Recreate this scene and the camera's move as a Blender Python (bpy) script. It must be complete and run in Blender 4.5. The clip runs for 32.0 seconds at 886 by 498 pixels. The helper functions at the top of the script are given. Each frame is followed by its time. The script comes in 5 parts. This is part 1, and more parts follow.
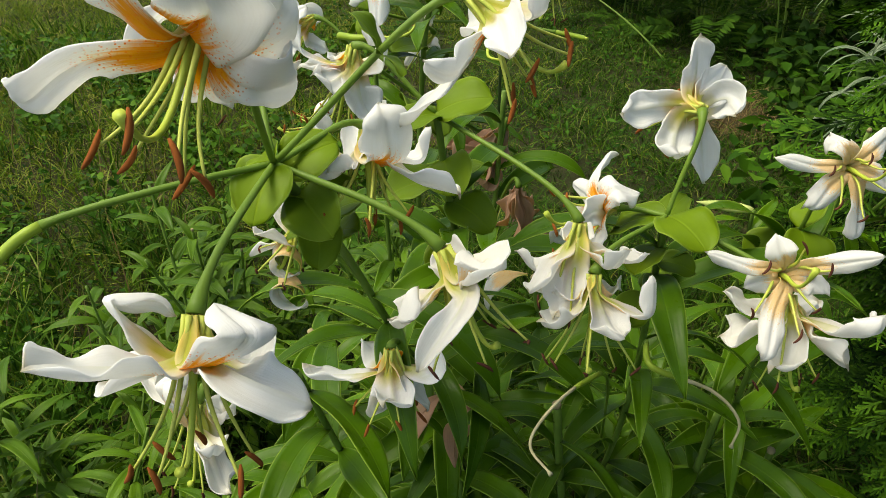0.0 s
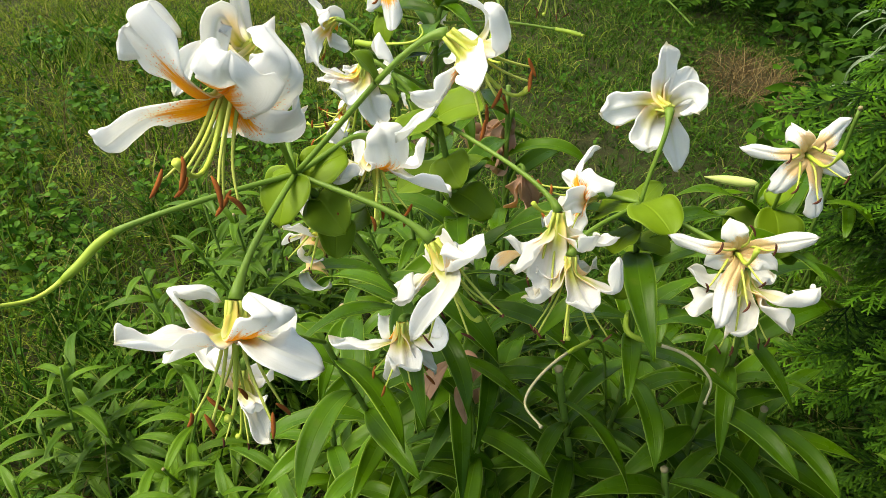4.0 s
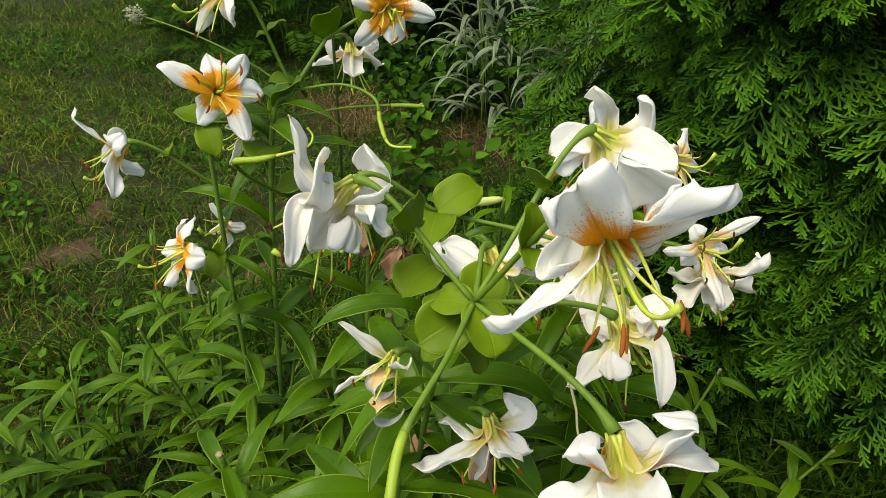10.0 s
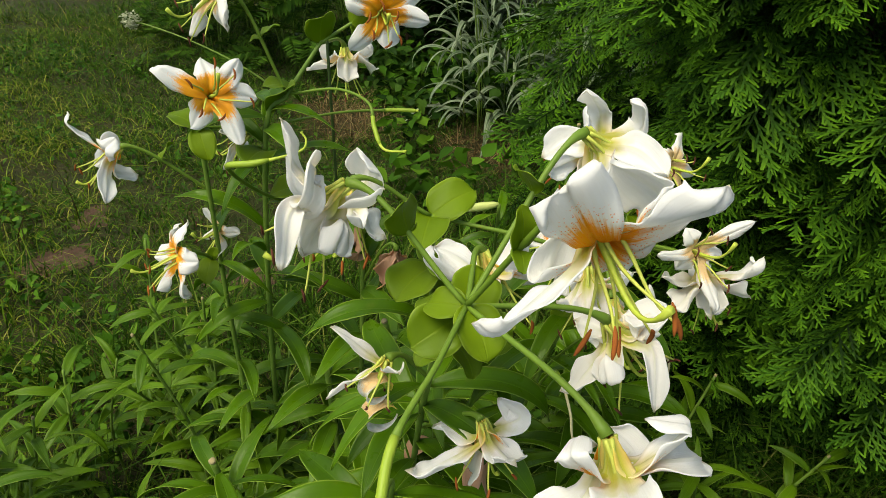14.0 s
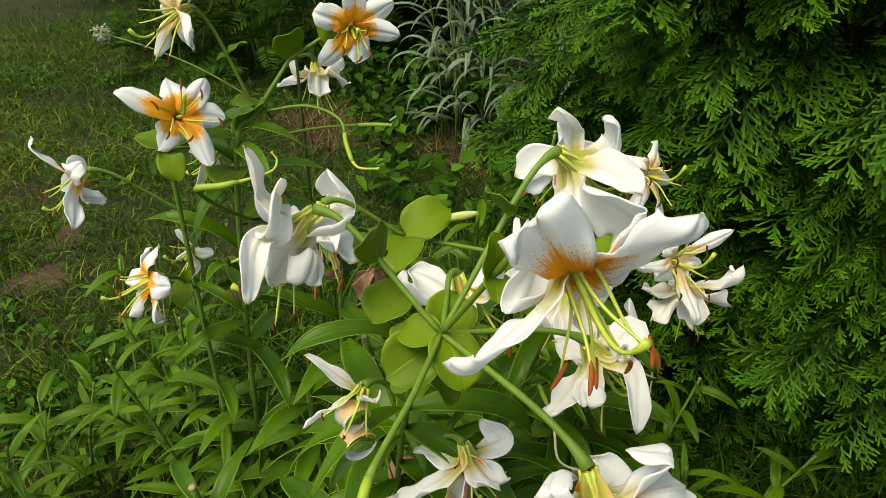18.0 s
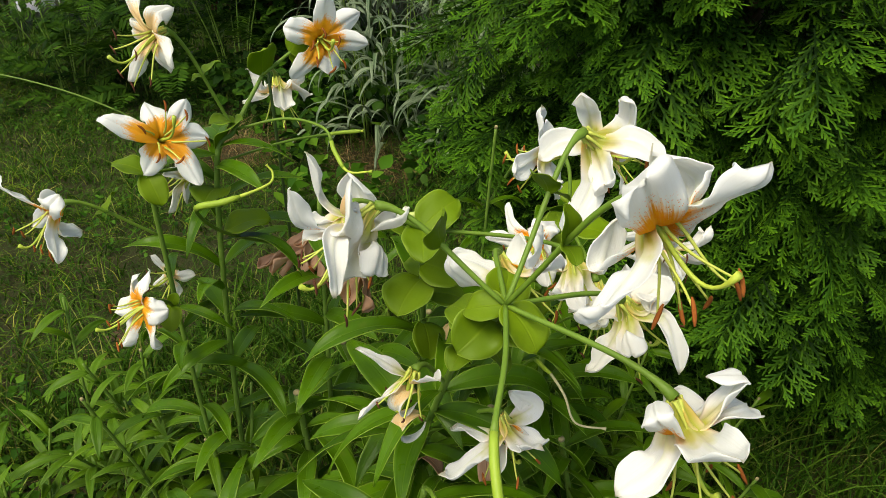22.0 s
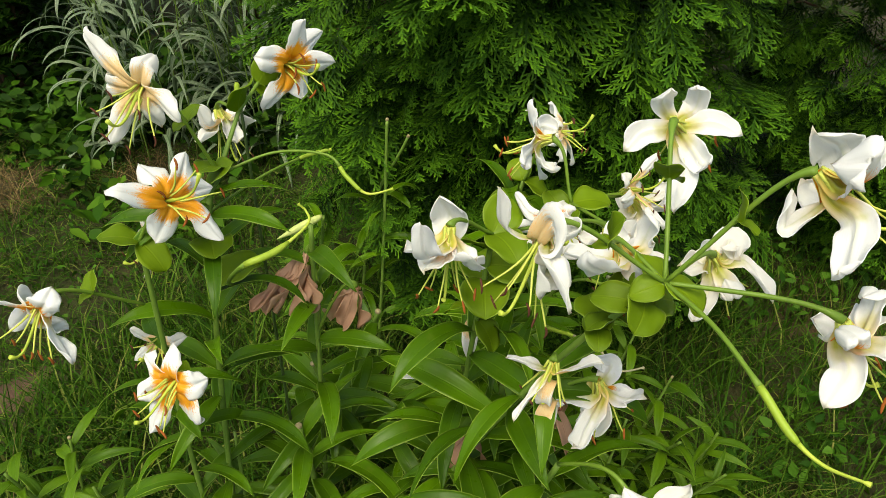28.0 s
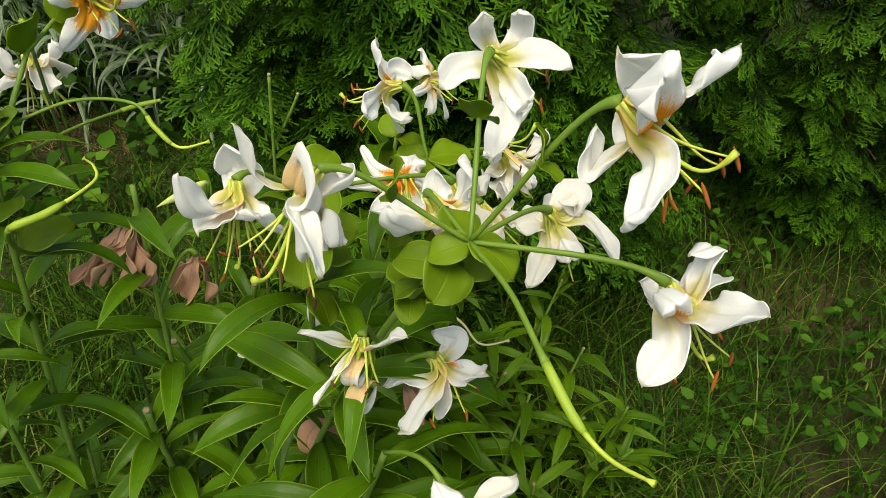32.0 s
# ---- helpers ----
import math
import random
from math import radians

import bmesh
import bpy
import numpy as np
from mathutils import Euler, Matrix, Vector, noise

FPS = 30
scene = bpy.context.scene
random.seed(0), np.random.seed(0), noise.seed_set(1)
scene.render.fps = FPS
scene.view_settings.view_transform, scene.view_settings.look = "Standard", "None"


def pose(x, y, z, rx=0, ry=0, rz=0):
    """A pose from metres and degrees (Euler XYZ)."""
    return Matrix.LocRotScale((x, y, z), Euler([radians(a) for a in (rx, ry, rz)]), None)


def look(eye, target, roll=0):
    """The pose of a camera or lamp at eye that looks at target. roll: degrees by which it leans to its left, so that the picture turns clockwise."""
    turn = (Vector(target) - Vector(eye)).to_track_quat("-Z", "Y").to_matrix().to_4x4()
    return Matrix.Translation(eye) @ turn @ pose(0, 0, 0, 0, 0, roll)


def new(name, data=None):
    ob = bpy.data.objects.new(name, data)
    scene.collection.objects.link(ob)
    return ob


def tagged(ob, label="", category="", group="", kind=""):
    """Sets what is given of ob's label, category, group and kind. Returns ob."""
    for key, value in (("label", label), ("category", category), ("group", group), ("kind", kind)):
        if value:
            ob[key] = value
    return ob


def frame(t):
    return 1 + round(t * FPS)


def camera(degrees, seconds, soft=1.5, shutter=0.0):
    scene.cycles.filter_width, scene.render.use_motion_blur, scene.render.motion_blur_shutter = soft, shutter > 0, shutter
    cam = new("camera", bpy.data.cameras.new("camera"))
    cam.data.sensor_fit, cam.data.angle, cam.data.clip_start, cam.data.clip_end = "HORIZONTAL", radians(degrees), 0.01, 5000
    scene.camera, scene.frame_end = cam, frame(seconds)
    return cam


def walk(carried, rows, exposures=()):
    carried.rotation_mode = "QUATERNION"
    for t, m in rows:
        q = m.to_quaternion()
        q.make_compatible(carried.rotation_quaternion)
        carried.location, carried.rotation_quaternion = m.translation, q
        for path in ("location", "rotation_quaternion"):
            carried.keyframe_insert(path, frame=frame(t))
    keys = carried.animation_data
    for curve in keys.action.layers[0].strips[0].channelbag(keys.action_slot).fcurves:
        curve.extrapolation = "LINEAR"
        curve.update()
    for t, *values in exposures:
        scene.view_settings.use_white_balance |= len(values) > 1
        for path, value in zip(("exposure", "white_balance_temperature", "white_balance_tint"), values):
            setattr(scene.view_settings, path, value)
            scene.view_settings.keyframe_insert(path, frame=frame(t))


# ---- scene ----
cam = camera(62.8, 32.0, 0.55)
METRES, EYE, TILT, LEAN, TURN = 1.7, 1.06, -33.76, -1.36, 0.0
ROWS = [
    (0.0, 0.0, 0.0, 0.0, 0.0, 0.0, -0.0),
    (0.5, 0.0105, -0.0267, 0.0067, 3.43, 0.56, 1.07),
    (1.0, 0.017, -0.0475, 0.0133, 4.36, 0.23, 1.3),
    (1.5, 0.0203, -0.0572, 0.0114, 4.13, -1.3, 0.65),
    (2.0, 0.0239, -0.0571, 0.0099, 4.17, -1.49, 0.92),
    (2.5, 0.0227, -0.0551, 0.0107, 4.12, -1.44, 1.1),
    (4.5, 0.0122, -0.0417, 0.0014, 1.73, -2.51, 1.47),
    (5.0, -0.0016, -0.0303, -0.0124, -2.11, -0.62, 3.29),
    (5.5, -0.0221, -0.0256, -0.0189, -6.76, 1.63, 7.35),
    (6.0, -0.0571, -0.0262, -0.0215, -11.46, 2.34, 13.27),
    (6.5, -0.0857, -0.0344, -0.0086, -15.08, 1.59, 15.73),
    (7.0, -0.1187, -0.0418, 0.0045, -20.88, -0.87, 17.03),
    (7.5, -0.1364, -0.0297, 0.0176, -26.27, -3.01, 16.72),
    (8.0, -0.1546, -0.009, 0.0452, -30.62, -4.07, 18.64),
    (8.5, -0.1653, -0.0002, 0.0612, -34.09, -5.77, 19.85),
    (9.0, -0.1748, -0.0007, 0.0672, -33.07, -5.52, 19.44),
    (9.5, -0.1799, 0.0003, 0.0709, -32.66, -5.11, 19.22),
    (10.0, -0.1852, 0.0019, 0.0701, -31.91, -5.21, 18.94),
    (10.5, -0.1887, 0.0045, 0.0731, -31.74, -5.03, 18.9),
    (11.0, -0.1894, 0.0065, 0.0711, -31.94, -5.14, 18.67),
    (11.5, -0.1875, 0.0043, 0.0685, -31.25, -5.02, 18.51),
    (12.0, -0.1865, 0.0008, 0.0669, -31.05, -4.72, 18.45),
    (12.5, -0.1851, -0.003, 0.0666, -31.68, -4.61, 18.51),
    (13.0, -0.1807, -0.0015, 0.0647, -31.97, -4.98, 18.98),
    (13.5, -0.1809, -0.0019, 0.0654, -31.88, -4.73, 19.0),
    (14.0, -0.1835, 0.0024, 0.0685, -32.18, -4.8, 18.93),
    (14.5, -0.1866, 0.0067, 0.0719, -32.26, -4.68, 18.93),
    (16.5, -0.1802, 0.008, 0.078, -32.0, -4.9, 20.58),
    (17.0, -0.1769, 0.0064, 0.078, -32.64, -4.73, 20.55),
    (17.5, -0.1764, 0.0055, 0.0771, -33.26, -4.82, 20.6),
    (18.0, -0.1742, 0.0053, 0.0741, -33.69, -5.07, 20.58),
    (18.5, -0.1754, 0.0044, 0.0739, -33.66, -4.59, 20.46),
    (19.0, -0.1772, 0.0046, 0.0735, -33.59, -4.77, 20.41),
    (19.5, -0.1823, 0.01, 0.075, -34.27, -5.46, 20.76),
    (20.0, -0.1869, 0.0169, 0.0788, -33.73, -5.98, 21.12),
    (20.5, -0.1926, 0.0076, 0.075, -35.19, -4.01, 21.35),
    (21.0, -0.2129, -0.0103, 0.0534, -42.8, -7.78, 23.59),
    (21.5, -0.2152, -0.0206, 0.0776, -43.83, -8.13, 25.8),
    (22.0, -0.2339, 0.0217, 0.0916, -43.36, -8.29, 25.98),
    (22.5, -0.2734, 0.0617, 0.1267, -49.23, -11.79, 30.43),
    (23.0, -0.3089, 0.082, 0.1548, -52.55, -13.77, 31.5),
    (23.5, -0.3578, 0.1026, 0.1812, -62.07, -17.85, 33.57),
    (24.0, -0.4155, 0.1147, 0.207, -68.57, -23.65, 35.21),
    (24.5, -0.4012, 0.1103, 0.2048, -68.93, -23.71, 35.04),
    (25.0, -0.3791, 0.1184, 0.2022, -65.94, -21.1, 32.61),
    (25.5, -0.3504, 0.1378, 0.2031, -67.26, -20.95, 31.66),
    (26.0, -0.3363, 0.1368, 0.2027, -68.04, -22.68, 32.71),
    (26.5, -0.3239, 0.1251, 0.2005, -70.19, -24.23, 33.53),
    (28.5, -0.32, 0.1274, 0.1976, -69.28, -23.61, 32.86),
    (29.0, -0.3217, 0.1296, 0.1992, -69.03, -23.45, 32.72),
    (29.5, -0.3226, 0.126, 0.1986, -69.14, -23.23, 32.76),
    (30.0, -0.3238, 0.125, 0.1975, -69.02, -23.31, 32.98),
    (30.5, -0.3243, 0.1216, 0.1928, -68.8, -23.16, 32.79),
    (31.0, -0.3197, 0.1137, 0.1835, -68.94, -23.42, 32.59),
    (31.5, -0.2948, 0.1009, 0.1574, -72.12, -26.15, 33.04),
    (32.0, -0.2626, 0.0946, 0.1328, -72.16, -27.26, 32.82),
]
walk(cam, [(t, pose(0, 0, EYE, TILT, LEAN, TURN) @ pose(METRES * x, METRES * y, METRES * z, 90 + pitch, roll, yaw)) for t, x, y, z, yaw, pitch, roll in ROWS], exposures=[(0.0, 0.45, 7450, 1), (1.0, 0.78, 7450, 1), (2.0, 0.76, 7450, 1), (4.5, 0.92, 7450, 1), (5.2, 0.88, 7450, 1), (6.0, 0.56, 7450, 1), (8.0, 0.36, 7450, 1), (20.0, 0.31, 7450, 1), (24.0, 0.44, 7450, 1), (26.0, 0.46, 7450, 1), (32.0, 0.34, 7450, 1)])

# ---- world and light ----
SUN_EL, SUN_AZ = 62, -88
world = bpy.data.worlds.new("world")
scene.world = world
world.use_nodes = True
wn = world.node_tree.nodes
sky = wn.new("ShaderNodeTexSky")
sky.sky_type, sky.sun_disc = "NISHITA", False
sky.sun_elevation, sky.sun_rotation = radians(SUN_EL), radians(SUN_AZ)
sky.air_density, sky.dust_density, sky.ozone_density = 1.0, 3.0, 1.0
wn["Background"].inputs["Strength"].default_value = 0.18
world.node_tree.links.new(sky.outputs[0], wn["Background"].inputs["Color"])
sun = new("sun", bpy.data.lights.new("sun", "SUN"))
sun.data.energy, sun.data.angle, sun.data.color = 2.5, radians(36), (1.0, 0.95, 0.87)
az, el = radians(SUN_AZ), radians(SUN_EL)
sun.matrix_world = look((0, 0, 5), Vector((0, 0, 5)) - Vector((math.sin(az) * math.cos(el), math.cos(az) * math.cos(el), math.sin(el))))

# ---- materials ----
class Nodes:
    """A small builder for node materials."""
    def __init__(self, name):
        self.mat = bpy.data.materials.new(name)
        self.mat.use_nodes = True
        self.nt = self.mat.node_tree
        self.bsdf = self.nt.nodes["Principled BSDF"]
        self.out = self.nt.nodes["Material Output"]

    def n(self, kind, **kw):
        nd = self.nt.nodes.new(kind)
        for k, v in kw.items():
            if k == "ins":
                for key, val in v.items():
                    if hasattr(val, "is_output"):
                        self.nt.links.new(val, nd.inputs[key])
                    else:
                        nd.inputs[key].default_value = val
            else:
                setattr(nd, k, v)
        return nd

    def math(self, op, a, b=0.0, clamp=False):
        nd = self.n("ShaderNodeMath", operation=op, use_clamp=clamp, ins={0: a, 1: b})
        return nd.outputs[0]

    def ramp(self, fac, stops, interp="LINEAR"):
        nd = self.n("ShaderNodeValToRGB", ins={0: fac})
        el_ = nd.color_ramp.elements
        nd.color_ramp.interpolation = interp
        while len(el_) < len(stops):
            el_.new(0.5)
        for e, (p, c) in zip(el_, stops):
            e.position = p
            e.color = (*c, 1) if len(c) == 3 else c
        return nd.outputs[0]

    def noise(self, scale, detail=4, vec=None, rough=0.55):
        ins = {"Scale": scale, "Detail": detail, "Roughness": rough}
        if vec is not None:
            ins["Vector"] = vec
        return self.n("ShaderNodeTexNoise", ins=ins).outputs[0]

    def mix(self, fac, a, b, blend="MIX"):
        nd = self.n("ShaderNodeMix", data_type="RGBA", blend_type=blend, ins={0: fac})
        for i, v in ((6, a), (7, b)):
            if hasattr(v, "is_output"):
                self.nt.links.new(v, nd.inputs[i])
            else:
                nd.inputs[i].default_value = (*v, 1)
        return nd.outputs[2]

    def coords(self):
        return self.n("ShaderNodeTexCoord").outputs

    def uv(self):
        s = self.n("ShaderNodeSeparateXYZ", ins={0: self.n("ShaderNodeUVMap", uv_map="UV").outputs[0]})
        return s.outputs[0], s.outputs[1]

    def rand(self):
        return self.n("ShaderNodeObjectInfo").outputs["Random"]

    def island(self):
        return self.n("ShaderNodeNewGeometry").outputs["Random Per Island"]

    def bump(self, height, strength=0.3, dist=0.001):
        b = self.n("ShaderNodeBump", ins={"Height": height, "Strength": strength, "Distance": dist})
        self.nt.links.new(b.outputs[0], self.bsdf.inputs["Normal"])
        return b.outputs[0]

    def finish(self, colour, rough=0.5, thin=0.0, thin_colour=None, spec=0.5):
        b = self.bsdf
        if hasattr(colour, "is_output"):
            self.nt.links.new(colour, b.inputs["Base Color"])
        else:
            b.inputs["Base Color"].default_value = (*colour, 1)
        if hasattr(rough, "is_output"):
            self.nt.links.new(rough, b.inputs["Roughness"])
        else:
            b.inputs["Roughness"].default_value = rough
        b.inputs["Specular IOR Level"].default_value = spec
        if thin:
            tr = self.n("ShaderNodeBsdfTranslucent")
            c = thin_colour if thin_colour is not None else colour
            if hasattr(c, "is_output"):
                self.nt.links.new(c, tr.inputs[0])
            else:
                tr.inputs[0].default_value = (*c, 1)
            mx = self.n("ShaderNodeMixShader", ins={0: thin, 1: b.outputs[0], 2: tr.outputs[0]})
            self.nt.links.new(mx.outputs[0], self.out.inputs[0])
        return self.mat


def tepal_front(name, flame, edge, white, amount, far=0.45):
    """Inside of a tepal: white with a flame of colour in the throat, papillae and a pale rib."""
    m = Nodes(name)
    u, v = m.uv()
    obj = m.coords()["Object"]
    across = m.math("ABSOLUTE", m.math("SUBTRACT", u, 0.5))
    wob = m.math("MULTIPLY", m.math("SUBTRACT", m.noise(260, 3, obj), 0.5), 0.3)
    streak = m.noise(1.0, 2, m.n("ShaderNodeCombineXYZ", ins={0: m.math("MULTIPLY", u, 26.0), 1: m.math("MULTIPLY", v, 2.5), 2: m.rand()}).outputs[0])
    reach = m.math("ADD", m.math("ADD", v, m.math("MULTIPLY", across, 0.34)), m.math("ADD", m.math("MULTIPLY", wob, 0.35), m.math("MULTIPLY", m.math("SUBTRACT", streak, 0.5), 0.3)))
    mask = m.math("MULTIPLY", m.ramp(reach, [(0.0, (1, 1, 1)), (far, (1, 1, 1)), (far + 0.13, (0, 0, 0))], "EASE"), amount)
    spots = m.n("ShaderNodeTexVoronoi", ins={"Scale": 620, "Vector": obj})
    dots = m.ramp(spots.outputs[0], [(0.16, (1, 1, 1)), (0.32, (0, 0, 0))])
    ring = m.ramp(m.math("ADD", v, m.math("MULTIPLY", across, 0.3)), [(0.16, (0, 0, 0)), (0.28, (1, 1, 1)), (far + 0.1, (1, 1, 1)), (far + 0.2, (0, 0, 0))])
    base = m.mix(m.math("MULTIPLY", m.noise(60, 3, obj), 0.18), white, (white[0] * 0.95, white[1] * 0.93, white[2] * 0.87))
    halo = m.math("MULTIPLY", m.ramp(reach, [(0.3, (1, 1, 1)), (0.68, (0, 0, 0))], "EASE"), 0.24 * amount)
    col = m.mix(halo, base, (1.0, 0.8, 0.42))
    col = m.mix(mask, col, m.mix(m.noise(120, 3, obj), flame, edge))
    col = m.mix(m.math("MULTIPLY", m.math("MULTIPLY", dots, ring), amount), col, edge)
    green = m.math("MULTIPLY", m.ramp(v, [(0.02, (1, 1, 1)), (0.2, (0, 0, 0))]), m.ramp(across, [(0.05, (1, 1, 1)), (0.22, (0, 0, 0))]))
    col = m.mix(green, col, (0.45, 0.52, 0.06))
    rib = m.ramp(across, [(0.0, (1, 1, 1)), (0.05, (0, 0, 0))])
    line = m.noise(1.0, 4, m.n("ShaderNodeCombineXYZ", ins={0: m.math("MULTIPLY", u, 42.0), 1: m.math("MULTIPLY", v, 2.2), 2: m.math("MULTIPLY", m.rand(), 30.0)}).outputs[0], 0.65)
    col = m.mix(m.ramp(line, [(0.45, (0, 0, 0)), (0.7, (0.1, 0.1, 0.1))]), col, (0.74, 0.7, 0.58))
    veins = line
    m.bump(m.math("ADD", m.math("ADD", m.math("MULTIPLY", veins, 0.7), m.math("MULTIPLY", rib, -0.25)), m.math("MULTIPLY", m.math("MULTIPLY", dots, ring), 1.0)), 0.5, 0.0012)
    return m.finish(col, 0.5, 0.5, spec=0.25)


def tepal_back(name, white, blush):
    m = Nodes(name)
    u, v = m.uv()
    obj = m.coords()["Object"]
    across = m.math("ABSOLUTE", m.math("SUBTRACT", u, 0.5))
    base = m.mix(m.math("MULTIPLY", m.noise(50, 3, obj), 0.35), white, blush)
    streak = m.math("MULTIPLY", m.math("SUBTRACT", m.noise(90, 2, obj), 0.5), 0.3)
    green = m.math("MULTIPLY", m.ramp(m.math("ADD", v, streak), [(0.27, (1, 1, 1)), (0.5, (0, 0, 0))]), m.ramp(across, [(0.18, (1, 1, 1)), (0.42, (0, 0, 0))]))
    base = m.mix(m.ramp(v, [(0.15, (0.9, 0.9, 0.9)), (0.4, (0, 0, 0))]), base, (0.86, 0.74, 0.13))
    rib = m.math("MULTIPLY", m.ramp(across, [(0.0, (1, 1, 1)), (0.06, (0, 0, 0))]), m.ramp(v, [(0.3, (1, 1, 1)), (0.75, (0.15, 0.15, 0.15))]))
    col = m.mix(m.math("MULTIPLY", green, 0.95), base, (0.55, 0.6, 0.06))
    col = m.mix(m.math("MULTIPLY", rib, 0.55), col, (0.62, 0.68, 0.28))
    tip = m.ramp(v, [(0.95, (0, 0, 0)), (1.0, (0.6, 0.6, 0.6))])
    col = m.mix(tip, col, (0.5, 0.42, 0.2))
    veins = m.noise(1.0, 4, m.n("ShaderNodeCombineXYZ", ins={0: m.math("MULTIPLY", u, 42.0), 1: m.math("MULTIPLY", v, 2.2), 2: m.math("MULTIPLY", m.rand(), 30.0)}).outputs[0], 0.65)
    col = m.mix(m.ramp(veins, [(0.45, (0, 0, 0)), (0.72, (0.13, 0.13, 0.13))]), col, (0.7, 0.68, 0.54))
    m.bump(m.math("ADD", m.math("MULTIPLY", veins, 0.9), m.math("MULTIPLY", rib, 0.5)), 0.5, 0.0013)
    return m.finish(col, 0.5, 0.5, spec=0.25)


def leaf_mat(name, dark, light, rough=0.38, thin=0.2, vein=44.0, edge=0.5, bump=0.35):
    """A leaf by its UV: parallel veins, a pale midrib and margin, spots; each leaf in its own shade."""
    m = Nodes(name)
    u, v = m.uv()
    obj = m.coords()["Object"]
    across = m.math("ABSOLUTE", m.math("SUBTRACT", u, 0.5))
    shade = m.math("ADD", m.math("MULTIPLY", m.rand(), 0.55), m.math("MULTIPLY", m.noise(35, 4, obj), 0.45))
    col = m.mix(shade, dark, light)
    veins = m.math("SINE", m.math("MULTIPLY", u, vein))
    col = m.mix(m.math("MULTIPLY", m.math("ADD", veins, 1.0), 0.012), col, (light[0] * 1.5, light[1] * 1.4, light[2] * 1.3))
    rib = m.ramp(across, [(0.0, (1, 1, 1)), (0.035, (0, 0, 0))])
    rim = m.ramp(across, [(0.465, (0, 0, 0)), (0.5, (1, 1, 1))])
    col = m.mix(m.math("MULTIPLY", rib, 0.2), col, (light[0] * 1.7, light[1] * 1.5, light[2] * 1.5))
    col = m.mix(m.math("MULTIPLY", rim, edge), col, (0.3, 0.42, 0.06))
    worn = m.ramp(m.noise(22, 5, obj), [(0.66, (0, 0, 0)), (0.76, (1, 1, 1))])
    col = m.mix(m.math("MULTIPLY", worn, 0.3), col, (0.2, 0.2, 0.04))
    m.bump(m.math("ADD", m.math("MULTIPLY", veins, 0.05), m.math("ADD", m.math("MULTIPLY", rib, -1.0), m.math("MULTIPLY", m.noise(140, 3, obj), 0.5))), bump, 0.0012)
    return m.finish(col, m.ramp(m.noise(60, 3, obj), [(0.3, (rough - 0.08,) * 3), (0.7, (rough + 0.12,) * 3)]), thin, m.mix(0.5, col, (light[0] * 1.6, light[1] * 1.8, light[2])), spec=0.17)


def stalk_mat(name, dark, light, rough=0.45):
    m = Nodes(name)
    obj = m.coords()["Object"]
    col = m.mix(m.noise(55, 4, obj), dark, light)
    m.bump(m.noise(300, 3, obj), 0.2, 0.0008)
    return m.finish(col, rough, 0.0, spec=0.25)


def blade_mat(name, stops, rough=0.5, thin=0.25, tip=None):
    """Joined blades and sprays: every island its own shade."""
    m = Nodes(name)
    u, v = m.uv()
    col = m.ramp(m.island(), stops)
    big = m.noise(1.7, 4, m.coords()["Object"])
    col = m.mix(m.math("MULTIPLY", big, 0.5), col, m.mix(1.0, col, (0.62, 0.66, 0.5), "MULTIPLY"))
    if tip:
        # Spray bases darkened: the shade in the crown's gaps put into the colour.
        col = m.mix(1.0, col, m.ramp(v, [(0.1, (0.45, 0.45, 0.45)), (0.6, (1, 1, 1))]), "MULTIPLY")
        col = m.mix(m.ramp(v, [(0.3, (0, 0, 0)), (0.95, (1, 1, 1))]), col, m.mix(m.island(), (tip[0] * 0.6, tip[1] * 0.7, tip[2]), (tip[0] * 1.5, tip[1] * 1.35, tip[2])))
    return m.finish(col, rough, thin, spec=0.05)


def striped_blade():
    m = Nodes("ribbon_grass_blade")
    u, v = m.uv()
    r = m.rand()
    s = m.noise(1.0, 3, m.n("ShaderNodeCombineXYZ", ins={0: m.math("MULTIPLY", u, 7.0), 1: m.math("MULTIPLY", v, 0.4), 2: m.math("MULTIPLY", r, 60.0)}).outputs[0])
    f = m.ramp(s, [(0.42, (0, 0, 0)), (0.5, (1, 1, 1))])
    col = m.mix(f, (0.034, 0.085, 0.024), (0.22, 0.28, 0.17))
    col = m.mix(m.math("MULTIPLY", r, 0.4), col, (0.1, 0.15, 0.06))
    m.bump(m.math("SINE", m.math("MULTIPLY", u, 40.0)), 0.2, 0.001)
    return m.finish(col, 0.5, 0.2)


def ground_mat():
    m = Nodes("garden_soil_and_turf")
    obj = m.coords()["Object"]
    a, b, c = m.noise(1.3, 5, obj), m.noise(22, 6, obj, 0.7), m.noise(150, 4, obj, 0.7)
    soil = m.mix(b, (0.05, 0.03, 0.018), (0.16, 0.095, 0.055))
    turf = m.mix(m.noise(9, 5, obj, 0.7), m.mix(c, (0.008, 0.016, 0.003), (0.03, 0.048, 0.008)), m.mix(c, (0.022, 0.017, 0.007), (0.075, 0.058, 0.026)))
    col = m.mix(m.ramp(m.math("ADD", m.math("MULTIPLY", a, 0.7), m.math("MULTIPLY", b, 0.3)), [(0.56, (0, 0, 0)), (0.68, (1, 1, 1))]), turf, soil)
    m.bump(m.math("ADD", b, m.math("MULTIPLY", c, 0.5)), 0.8, 0.02)
    return m.finish(col, 0.95, 0, spec=0.2)


